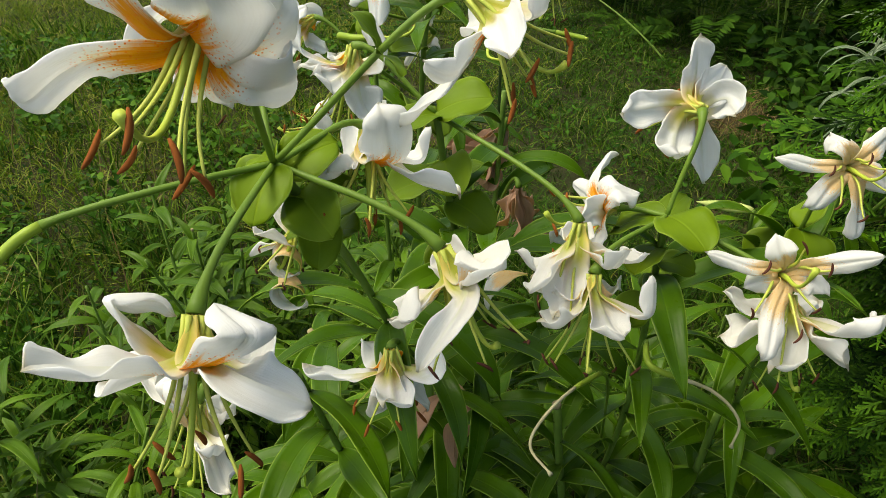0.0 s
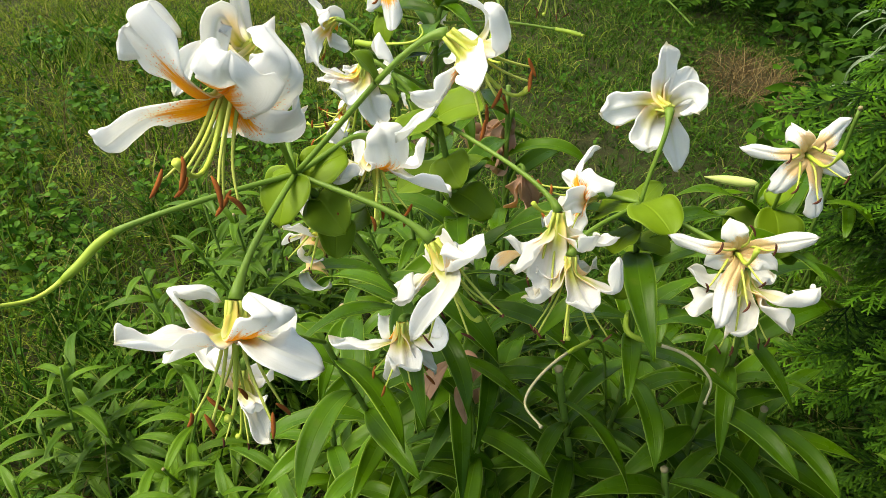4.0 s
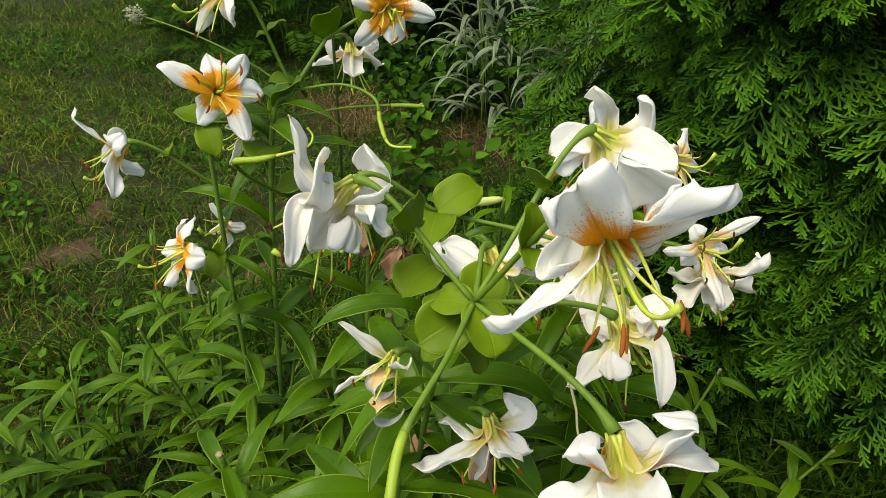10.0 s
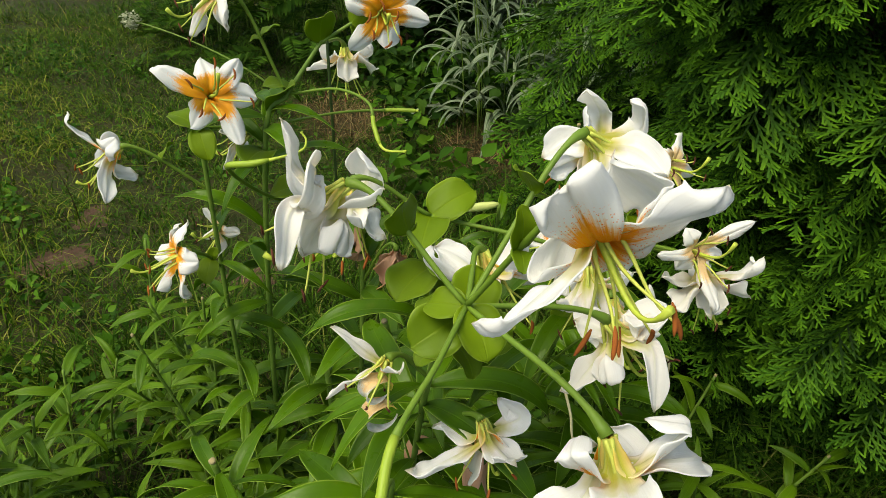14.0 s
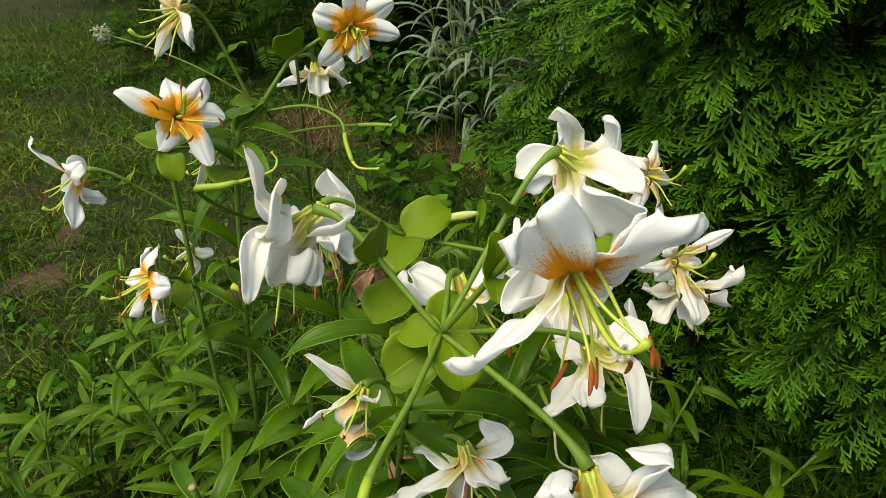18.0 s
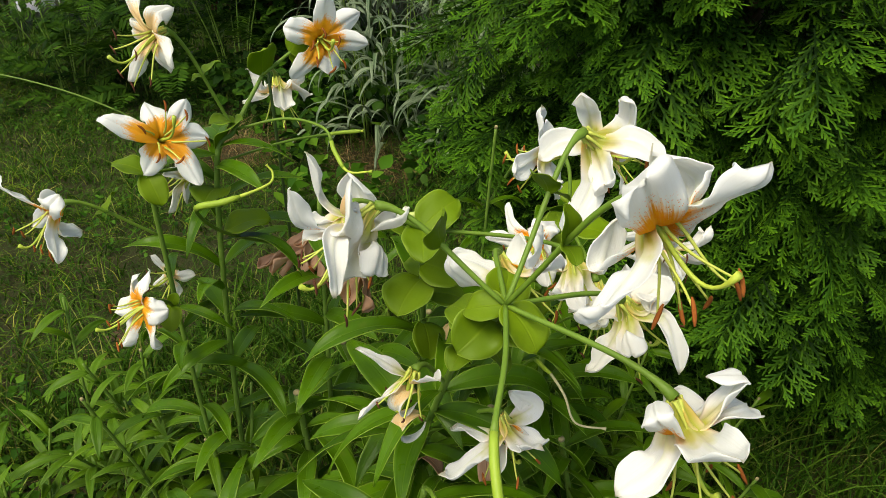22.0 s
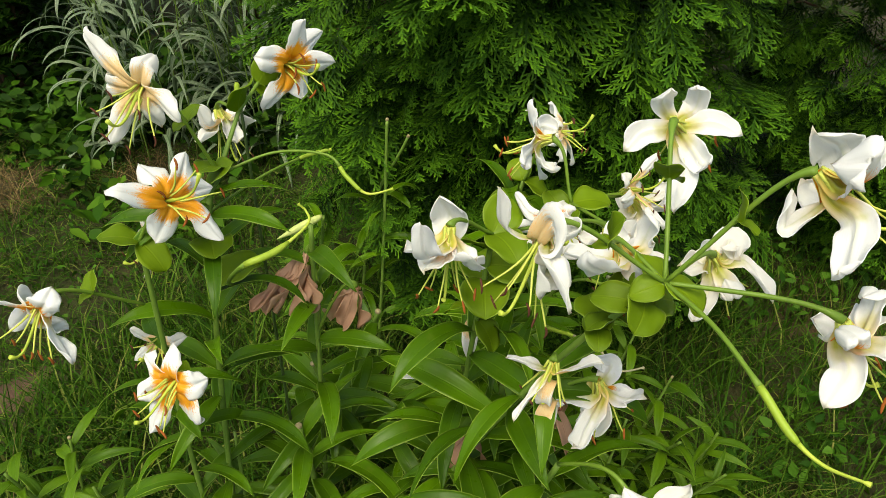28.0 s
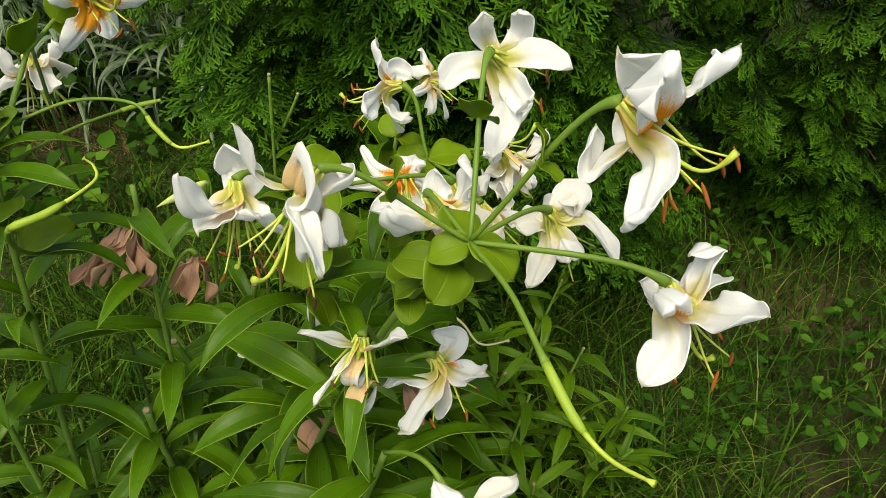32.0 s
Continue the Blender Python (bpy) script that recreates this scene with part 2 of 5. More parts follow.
def bare_soil_mat():
    m = Nodes("bare_soil")
    obj = m.coords()["Object"]
    b, c = m.noise(30, 6, obj, 0.7), m.noise(160, 4, obj, 0.7)
    col = m.mix(b, (0.05, 0.028, 0.019), (0.16, 0.095, 0.064))
    m.bump(m.math("ADD", b, m.math("MULTIPLY", c, 0.6)), 0.9, 0.012)
    return m.finish(col, 0.95, 0, spec=0.2)


M_FRONT = tepal_front("tepal_inside_fresh", (1.0, 0.5, 0.015), (1.0, 0.29, 0.006), (0.93, 0.93, 0.93), 1.0, 0.41)
M_FRONT_BOLD = tepal_front("tepal_inside_bold", (1.0, 0.56, 0.04), (1.0, 0.38, 0.012), (0.93, 0.93, 0.93), 1.0, 0.56)
M_FRONT_PALE = tepal_front("tepal_inside_faded", (0.98, 0.72, 0.34), (0.95, 0.58, 0.2), (0.92, 0.915, 0.895), 0.8, 0.52)
M_BACK = tepal_back("tepal_outside", (0.93, 0.93, 0.925), (0.91, 0.905, 0.88))
M_BACK_PALE = tepal_back("tepal_outside_faded", (0.92, 0.915, 0.895), (0.91, 0.87, 0.81))
M_BROWN = leaf_mat("withered_tepal", (0.4, 0.22, 0.14), (0.7, 0.46, 0.33), 0.7, 0.35, 60.0, 0.0, 1.0)
M_FILAMENT = stalk_mat("filament", (0.361, 0.430, 0.0516), (0.568, 0.585, 0.1376))
M_STYLE = stalk_mat("style", (0.310, 0.413, 0.0344), (0.473, 0.533, 0.0860))
M_PALE_STYLE = stalk_mat("style_bleached", (0.36, 0.33, 0.16), (0.55, 0.5, 0.32), 0.7)
M_ANTHER = stalk_mat("anther_pollen", (0.16, 0.04, 0.008), (0.36, 0.11, 0.02), 0.9)
M_ANTHER_OLD = stalk_mat("anther_withered", (0.04, 0.015, 0.01), (0.14, 0.04, 0.02), 0.8)
M_STEM = stalk_mat("lily_stem", (0.077, 0.146, 0.0215), (0.172, 0.267, 0.0430))
M_PEDICEL = stalk_mat("lily_pedicel", (0.08, 0.155, 0.016), (0.16, 0.25, 0.03))
M_DARKSTEM = stalk_mat("lily_stem_dark", (0.025, 0.05, 0.015), (0.07, 0.11, 0.03))
M_POD = stalk_mat("seed_pod", (0.19, 0.29, 0.02), (0.3, 0.4, 0.045))
M_DRY = stalk_mat("dry_stalk", (0.2, 0.16, 0.07), (0.4, 0.34, 0.18), 0.8)
M_BUD = leaf_mat("lily_bud", (0.33, 0.42, 0.1), (0.55, 0.6, 0.22), 0.5, 0.1, 60.0, 0.0)
M_LEAF = leaf_mat("lily_leaf", (0.022, 0.066, 0.0028), (0.098, 0.212, 0.0050), 0.32, 0.26, 44.0, 0.8)
M_BRACT = leaf_mat("lily_bract", (0.085, 0.155, 0.0055), (0.175, 0.275, 0.0080), 0.45, 0.3, 44.0, 0.85)
M_SHOOT = leaf_mat("lily_shoot_leaf", (0.032, 0.088, 0.0040), (0.108, 0.214, 0.0065), 0.4, 0.28)
# Lawn pair: yellow blades painted brighter as sunlit, green ones darker as shaded.
M_LAWN = blade_mat("lawn_blades_sunlit", [(0.0, (0.055, 0.104, 0.0066)), (0.5, (0.125, 0.193, 0.0144)), (0.85, (0.249, 0.289, 0.0328)), (1.0, (0.358, 0.321, 0.0918))], 0.55, 0.25)
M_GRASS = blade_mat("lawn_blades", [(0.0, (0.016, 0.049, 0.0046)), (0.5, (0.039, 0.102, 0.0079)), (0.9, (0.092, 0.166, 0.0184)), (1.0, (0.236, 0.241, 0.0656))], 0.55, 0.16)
M_COARSE = blade_mat("coarse_blades", [(0.0, (0.020, 0.061, 0.0052)), (0.45, (0.066, 0.151, 0.0098)), (0.85, (0.157, 0.264, 0.0230)), (1.0, (0.295, 0.317, 0.0787))], 0.45, 0.2)
M_HAY = blade_mat("dry_grass_blades", [(0.0, (0.05, 0.03, 0.013)), (0.6, (0.14, 0.095, 0.04)), (1.0, (0.32, 0.245, 0.115))], 0.8, 0.1)
M_WEED = blade_mat("weed_leaves", [(0.0, (0.013, 0.045, 0.0046)), (0.6, (0.036, 0.106, 0.0092)), (1.0, (0.085, 0.189, 0.0197))], 0.5, 0.25)
M_SHOOTWEED = blade_mat("bright_weed_leaves", [(0.0, (0.020, 0.061, 0.0052)), (0.6, (0.052, 0.136, 0.0092)), (1.0, (0.112, 0.219, 0.0197))], 0.45, 0.2)
M_SHRUB = blade_mat("shrub_leaves", [(0.0, (0.008, 0.025, 0.0037)), (0.6, (0.020, 0.058, 0.0062)), (1.0, (0.050, 0.108, 0.0125))], 0.5, 0.2)
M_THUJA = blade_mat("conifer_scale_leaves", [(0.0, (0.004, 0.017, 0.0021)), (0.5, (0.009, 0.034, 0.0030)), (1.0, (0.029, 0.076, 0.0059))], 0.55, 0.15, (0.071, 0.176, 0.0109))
M_BARK = stalk_mat("conifer_bark", (0.05, 0.03, 0.02), (0.15, 0.09, 0.055), 0.9)
M_FROND = blade_mat("feathery_leaves", [(0.0, (0.016, 0.049, 0.0049)), (0.6, (0.037, 0.090, 0.0082)), (1.0, (0.066, 0.139, 0.0131))], 0.5, 0.2)
M_PHLOX = blade_mat("phlox_petals", [(0.0, (0.62, 0.58, 0.78)), (1.0, (0.85, 0.82, 0.92))], 0.6, 0.3)
M_RIBBON = striped_blade()
M_GROUND = ground_mat()
M_SOIL = bare_soil_mat()
M_ALLIUM = blade_mat("seed_head", [(0.0, (0.25, 0.28, 0.17)), (1.0, (0.5, 0.52, 0.38))], 0.8, 0.1)

# ---- mesh helpers ----
RNG = random.Random(11)
WORLD_M = {}


def mesh(name, verts, faces, mats, uvs=None, slots=None, smooth=True):
    me = bpy.data.meshes.new(name)
    me.from_pydata([tuple(map(float, v)) for v in verts], [], [tuple(map(int, f)) for f in faces])
    for m in mats:
        me.materials.append(m)
    if uvs is not None:
        loops = np.zeros(len(me.loops), dtype=np.int32)
        me.loops.foreach_get("vertex_index", loops)
        lay = me.uv_layers.new(name="UV")
        lay.data.foreach_set("uv", np.asarray(uvs, dtype=np.float32)[loops].ravel())
    if slots is not None:
        me.polygons.foreach_set("material_index", np.asarray(slots, dtype=np.int32))
    me.polygons.foreach_set("use_smooth", np.full(len(me.polygons), smooth))
    me.update()
    return me


def big_mesh(name, verts, faces, mat, uvs=None):
    """Many thousand quads at once, from arrays."""
    me = bpy.data.meshes.new(name)
    verts, faces = np.asarray(verts, dtype=np.float32), np.asarray(faces, dtype=np.int32)
    k = faces.shape[1]
    me.vertices.add(len(verts))
    me.vertices.foreach_set("co", verts.ravel())
    me.loops.add(faces.size)
    me.loops.foreach_set("vertex_index", faces.ravel())
    me.polygons.add(len(faces))
    me.polygons.foreach_set("loop_start", np.arange(0, faces.size, k, dtype=np.int32))
    me.polygons.foreach_set("loop_total", np.full(len(faces), k, dtype=np.int32))
    me.polygons.foreach_set("use_smooth", np.ones(len(faces), dtype=bool))
    me.materials.append(mat)
    if uvs is not None:
        lay = me.uv_layers.new(name="UV")
        lay.data.foreach_set("uv", np.asarray(uvs, dtype=np.float32)[faces.ravel()].ravel())
    me.update(calc_edges=True)
    me.validate()
    return me


def thing(name, m, label, category, group="", kind="", data=None):
    ob = new(name, data)
    ob.matrix_basis = m
    WORLD_M[ob.name] = m
    if data is None:
        ob.empty_display_size = 0.05
    return tagged(ob, label, category, group, kind)


def part(name, me, parent, m=None, label=""):
    """A mesh under a thing or a part, at the world pose m."""
    m = m if m is not None else Matrix()
    ob = new(name, me)
    ob.parent = parent
    ob.matrix_basis = WORLD_M[parent.name].inverted() @ m
    WORLD_M[ob.name] = m
    if label:
        tagged(ob, label)
    return ob


def grid(pts, thick=0.0):
    """Verts, faces, uvs and slots of a sheet of n x m points; with a thickness it gets a back of slot 1."""
    n, m = pts.shape[:2]
    idx = np.arange(n * m).reshape(n, m)
    f = np.stack([idx[:-1, :-1], idx[:-1, 1:], idx[1:, 1:], idx[1:, :-1]], -1).reshape(-1, 4)
    vv, uu = np.meshgrid(np.linspace(0, 1, n), np.linspace(0, 1, m), indexing="ij")
    uv = np.stack([uu, vv], -1).reshape(-1, 2)
    P = pts.reshape(-1, 3)
    if not thick:
        return P, f, uv, np.zeros(len(f), int)
    du, dv = np.gradient(pts, axis=1), np.gradient(pts, axis=0)
    nn = np.cross(du, dv)
    nn /= np.linalg.norm(nn, axis=-1, keepdims=True) + 1e-12
    Q = (pts - nn * thick).reshape(-1, 3)
    k = n * m
    ring = list(idx[:, 0]) + list(idx[-1, 1:]) + list(idx[-2::-1, -1]) + list(idx[0, -2:0:-1])
    side = [(ring[i], ring[(i + 1) % len(ring)], ring[(i + 1) % len(ring)] + k, ring[i] + k) for i in range(len(ring))]
    F = np.concatenate([f, f[:, ::-1] + k, np.array(side)])
    return np.concatenate([P, Q]), F, np.concatenate([uv, uv]), np.array([0] * len(f) + [1] * (len(f) + len(side)))


def tube(path, radii, sides=8, cap=True):
    """Verts, faces and uvs of a round rod along a path."""
    path = np.asarray(path, float)
    n = len(path)
    radii = np.broadcast_to(radii, (n,))
    tan = np.gradient(path, axis=0)
    tan /= np.linalg.norm(tan, axis=1, keepdims=True) + 1e-12
    ref = np.array([0.31, 0.2, 0.93]) if abs(tan[0] @ np.array([0.31, 0.2, 0.93])) < 0.9 else np.array([1.0, 0, 0])
    a = ref - tan[0] * (ref @ tan[0])
    V = []
    for i in range(n):
        a = a - tan[i] * (a @ tan[i])
        a /= np.linalg.norm(a)
        b = np.cross(tan[i], a)
        ang = np.arange(sides) * 2 * np.pi / sides
        V.append(path[i] + radii[i] * (np.cos(ang)[:, None] * a + np.sin(ang)[:, None] * b))
    V = np.concatenate(V)
    F = [(i * sides + j, i * sides + (j + 1) % sides, (i + 1) * sides + (j + 1) % sides, (i + 1) * sides + j) for i in range(n - 1) for j in range(sides)]
    uv = np.array([(j / sides, i / (n - 1)) for i in range(n) for j in range(sides)])
    if cap:
        F += [tuple(range(sides))[::-1], tuple((n - 1) * sides + j for j in range(sides))]
    return V, F, uv


def curve(p0, p1, p2, p3, n=14):
    t = np.linspace(0, 1, n)[:, None]
    p0, p1, p2, p3 = (np.asarray(p, float) for p in (p0, p1, p2, p3))
    return (1 - t) ** 3 * p0 + 3 * t * (1 - t) ** 2 * p1 + 3 * t * t * (1 - t) * p2 + t ** 3 * p3


def spline(points, n=30):
    """A smooth path through a few points."""
    p = np.asarray(points, float)
    p = np.vstack([2 * p[0] - p[1], p, 2 * p[-1] - p[-2]])
    out = []
    k = max(2, n // (len(p) - 3))
    for i in range(1, len(p) - 2):
        for t in np.linspace(0, 1, k, endpoint=False):
            a, b, c, d = p[i - 1], p[i], p[i + 1], p[i + 2]
            out.append(0.5 * (2 * b + (c - a) * t + (2 * a - 5 * b + 4 * c - d) * t * t + (3 * b - a - 3 * c + d) * t ** 3))
    out.append(p[-2])
    return np.array(out)


def join(pieces):
    """Several (verts, faces, uvs, slot) into one."""
    V, F, U, S, k = [], [], [], [], 0
    for v, f, u, s in pieces:
        V.append(v)
        F += [tuple(i + k for i in q) for q in f]
        U.append(u)
        S += [s] * len(f)
        k += len(v)
    return np.concatenate(V), F, np.concatenate(U), S


def leaf_points(length, width, e0, e1, n=11, m=7, fold=0.25, wave=0.0, shape=0.55, twist=0.0, seed=0, droop=1.0, blunt=0.85):
    """A leaf along +Y: it rises at e0 degrees and ends at e1; its widest place lies at shape."""
    r = random.Random(seed)
    s = np.linspace(0, 1, n)
    th = np.radians(e0 + (e1 - e0) * s ** droop)
    y, z = np.concatenate([[0], np.cumsum(np.cos(th[:-1]))]) * length / (n - 1), np.concatenate([[0], np.cumsum(np.sin(th[:-1]))]) * length / (n - 1)
    k = math.log(0.5) / math.log(shape)
    w = np.sin(np.pi * np.clip(s, 0, 1) ** k) ** blunt * width / 2
    w[0], w[-1] = width * 0.07, width * 0.012
    q = np.linspace(-1, 1, m)
    ph = r.uniform(0, 6)
    P = np.zeros((n, m, 3))
    for i in range(n):
        tw = math.radians(twist) * s[i]
        up = np.array([0, -math.sin(th[i]), math.cos(th[i])])
        off = np.abs(q) ** 1.5 * fold * w[i] + wave * width * np.sin(s[i] * 11 + ph + q * 1.3) * np.abs(q) ** 2
        side = np.array([math.cos(tw), 0, 0]) + up * math.sin(tw)
        P[i] = np.array([0, y[i], z[i]]) + np.outer(q * w[i], side) + np.outer(off, up)
    return P


def leaf_mesh(name, mat, *a, **k):
    P, F, uv, sl = grid(leaf_points(*a, **k), 0.0006)
    return mesh(name, P, F, [mat], uv)


def frame_to(base, direction, roll=0.0):
    """A pose at base whose Z looks along direction."""
    q = Vector(direction).to_track_quat("Z", "Y")
    return Matrix.Translation(base) @ q.to_matrix().to_4x4() @ Matrix.Rotation(radians(roll), 4, "Z")


# ---- lily flowers ----
def tepal_sheet(tip, mid, foot, throat, width, seed, wave=0.13, curl=0.0, twist=0.0, coil=0.008, roll=0.0):
    """A tepal in the flower's own frame: out of the throat at the azimuth foot, over its bend at mid to its tip, the end rolling on by curl degrees."""
    r = random.Random(seed)
    n, m = 36, 15
    out = np.array([math.cos(foot), math.sin(foot), 0.0])
    up = np.array([0, 0, 1.0])
    tip, mid = np.asarray(tip, float), np.asarray(mid, float)
    p1 = out * 0.5 * throat + up * throat
    if abs(curl) > 5:
        tip = tip - (tip - mid) / (np.linalg.norm(tip - mid) + 1e-9) * coil * math.sin(math.radians(min(abs(curl), 90))) * 0.85
    pts = [out * 0.0028, out * 0.2 * throat + up * 0.5 * throat, p1, mid, tip]
    c = spline(pts, 60)
    az = math.atan2(mid[1], mid[0])
    side0 = np.array([-math.sin(az), math.cos(az), 0.0])
    if abs(curl) > 5:
        sd = side0
        for k in range(1, len(c)):
            d1 = c[k] - c[k - 1]
            d1 = d1 / (np.linalg.norm(d1) + 1e-12)
            sd = sd - d1 * (sd @ d1)
            sd = sd / (np.linalg.norm(sd) + 1e-12)
        b = np.cross(d1, sd) * (-1 if curl > 0 else 1)
        q = np.radians(np.linspace(0, abs(curl), 14))[1:, None]
        c = np.vstack([c, tip + coil * (np.sin(q) * d1 + (1 - np.cos(q)) * b)])
    for _ in range(2):
        c[1:-1] = 0.5 * c[1:-1] + 0.25 * (c[:-2] + c[2:])
    run = np.concatenate([[0], np.cumsum(np.linalg.norm(np.diff(c, axis=0), axis=1))])
    length = run[-1]
    s = np.linspace(0, 1, n)
    c = np.stack([np.interp(s * length, run, c[:, k]) for k in range(3)], -1)
    for _ in range(2):
        c[1:-1] = 0.5 * c[1:-1] + 0.25 * (c[:-2] + c[2:])
    tan = np.gradient(c, axis=0)
    tan /= np.linalg.norm(tan, axis=1, keepdims=True) + 1e-12
    f = np.clip((s - 0.03) / 0.55, 0, 1)
    w = 0.36 + 0.64 * (f * f * (3 - 2 * f))
    e = np.clip((s - 0.5) / 0.5, 0, 1)
    w *= np.clip(1 - e ** 3.6, 0, 1) ** 0.6 + 0.02
    w *= 0.5 + 0.5 * np.clip(s / 0.12, 0, 1) ** 0.8
    w = w * width / 2
    q = np.linspace(-1, 1, m)
    ph = [r.uniform(0, 6) for _ in range(6)]
    f1, f2 = r.uniform(8, 13), r.uniform(8, 13)
    side = side0
    P = np.zeros((n, m, 3))
    for i in range(n):
        side = side - tan[i] * (side @ tan[i])
        side /= np.linalg.norm(side) + 1e-12
        inner = np.cross(tan[i], side)
        tw = math.radians(twist) * s[i] ** 1.5
        sd, nr = side * math.cos(tw) + inner * math.sin(tw), inner * math.cos(tw) - side * math.sin(tw)
        late = min(1.0, s[i] / 0.5)
        cup = (0.55 * (1 - s[i]) ** 1.3 - 0.3 * late * s[i]) * np.abs(q) ** 1.7 * w[i]
        rip = wave * width * late * (np.sin(s[i] * f1 + ph[0]) * np.clip(q, 0, 1) ** 2 + np.sin(s[i] * f2 + ph[1]) * np.clip(-q, 0, 1) ** 2) * (1 - 0.3 * s[i])
        fine = 0.03 * width * late * np.abs(q) ** 4 * np.sin(s[i] * 31 + ph[2] + 2.0 * q)
        swell = 0.045 * width * np.sin(s[i] * 5 + ph[3] + q * 2.2) * late
        rib = -0.17 * np.exp(-(q / 0.1) ** 2) * w[i] + 0.04 * np.exp(-((np.abs(q) - 0.36) / 0.16) ** 2) * w[i]
        x = q * w[i] * (1 + 0.05 * np.sin(s[i] * 17 + ph[4]) * np.abs(q) ** 3)
        if roll:
            g = roll * late * np.abs(q) ** 2.2
            x, cup = x * np.cos(g * 0.7), cup - w[i] * np.abs(q) * np.sin(g) * 0.8
        P[i] = c[i] + np.outer(x, sd) + np.outer(cup + rip + rib + fine + swell, nr)
    return P, length


FLOWERS = 0


def flower(plant, base, axis, hub, spans, size=1.0, state="fresh", stamens=6, spread=17, style_up=0.3, lift=0.0, bract=0.45, throat=0.018, droop=0.3, bold=False):
    """A lily flower on its pedicel: part 'flower' with the tepals, stamens and pistil under it.
    spans: for each tepal its tip and its bend in centimetres from the base, how far the end rolls back (below zero: inwards) and its share of the width."""
    global FLOWERS
    FLOWERS += 1
    r = random.Random(FLOWERS * 17)
    base, hub, axis = Vector(base), Vector(hub), Vector(axis).normalized()
    span = (base - hub).length
    c1 = hub + (base - hub) * 0.45 + Vector((0, 0, lift + 0.04 * span))
    c2 = base - axis * min(0.016, 0.3 * span) - (base - hub).normalized() * min(0.014, 0.2 * span) + Vector((0, 0, lift))
    path = curve(hub, c1, c2, base, 18)
    rad = np.concatenate([np.linspace(0.0018, 0.002, 14), [0.0023, 0.0029, 0.0035, 0.004]])
    V, F, U = tube(path, rad, 9)
    V = V - np.array(base)
    M = frame_to(base, axis)
    rot = Matrix.Translation(base)
    fl = part("flower", mesh("flower", V, F, [M_PEDICEL], U), plant, rot)
    fr, bk = (M_FRONT, M_BACK) if state == "fresh" else (M_FRONT_PALE, M_BACK_PALE)
    if bold:
        fr = M_FRONT_BOLD
    if state == "brown":
        fr = bk = M_BROWN
    back = M.to_3x3().inverted()
    tepals = len(spans)
    step = 2 * math.pi / tepals
    spun = []
    for i, (tip, mid, curl, share) in enumerate(spans):
        o = back @ Vector(tip)
        spun.append((math.atan2(o.y, o.x), i))
    spun.sort()
    mean = math.atan2(sum(math.sin(a - k * step) for k, (a, i) in enumerate(spun)), sum(math.cos(a - k * step) for k, (a, i) in enumerate(spun)))
    foot = {i: mean + k * step for k, (a, i) in enumerate(spun)}
    for i, (tip, mid, curl, share) in enumerate(spans):
        t3, m3 = back @ Vector(tip) * 0.01, back @ Vector(mid) * 0.01
        W = (0.031 if state == "fresh" else 0.027) * size * share
        if 0 <= curl < 15 and state != "brown":
            curl = r.choice([20, 60, 90, 120])
        twist = r.uniform(-24, 24)
        coil = r.uniform(0.006, 0.009) if abs(curl) > 85 else r.uniform(0.005, 0.0075)
        P, run = tepal_sheet(t3, m3, foot[i], throat * size, W, FLOWERS * 10 + i, {"fresh": 0.15, "faded": 0.2, "brown": 0.28}[state], curl, twist, coil, {"fresh": 0.35, "faded": 0.6, "brown": 0.9}[state])
        Vt, Ft, Ut, St = grid(P[:, ::-1], 0.0007)
        part("tepal", mesh("tepal", Vt, Ft, [fr, bk], Ut, St), fl, M)
    anther = M_ANTHER if state == "fresh" else M_ANTHER_OLD
    down = M.to_3x3().inverted() @ Vector((0, 0, -1))
    for i in range(stamens):
        a = (i + 0.5) * 2 * math.pi / stamens + r.uniform(-0.2, 0.2)
        sp = math.radians(spread * r.uniform(0.7, 1.35))
        L = 0.06 * size * r.uniform(0.9, 1.08)
        d = np.array([math.cos(a) * math.sin(sp), math.sin(a) * math.sin(sp), math.cos(sp)])
        out = np.array([math.cos(a), math.sin(a), 0])
        p0 = out * 0.004
        end = d * L * 0.92 + out * 0.01 * r.uniform(0.4, 1.4) + np.array(down) * droop * L
        pth = curve(p0, p0 + np.array([r.uniform(-0.12, 0.12) * L, r.uniform(-0.12, 0.12) * L, L * 0.5]) + out * 0.003, end - (d + out * 0.4 + np.array(down) * droop) * L * 0.3, end, 12)
        v1, f1, u1 = tube(pth, np.linspace(0.0013, 0.0006, 12), 6)
        along = np.array(down) * r.uniform(0.6, 1.0) + np.array([r.uniform(-0.6, 0.6), r.uniform(-0.6, 0.6), r.uniform(-0.3, 0.3)])
        along /= np.linalg.norm(along)
        al = (0.0068 if state == "fresh" else 0.006) * size
        bow = np.cross(along, d)
        pts = [end + along * al * k + bow * 0.0018 * (k * k) for k in np.linspace(-1, 1, 7)]
        ar = 0.0012 if state == "fresh" else 0.0009
        v2, f2, u2 = tube(pts, np.array([0.35, 0.85, 1, 1.05, 1, 0.85, 0.35]) * ar, 6)
        Vj, Fj, Uj, Sj = join([(v1, f1, u1, 0), (v2, f2, u2, 1)])
        part("stamen", mesh("stamen", Vj, Fj, [M_FILAMENT, anther], Uj, Sj), fl, M)
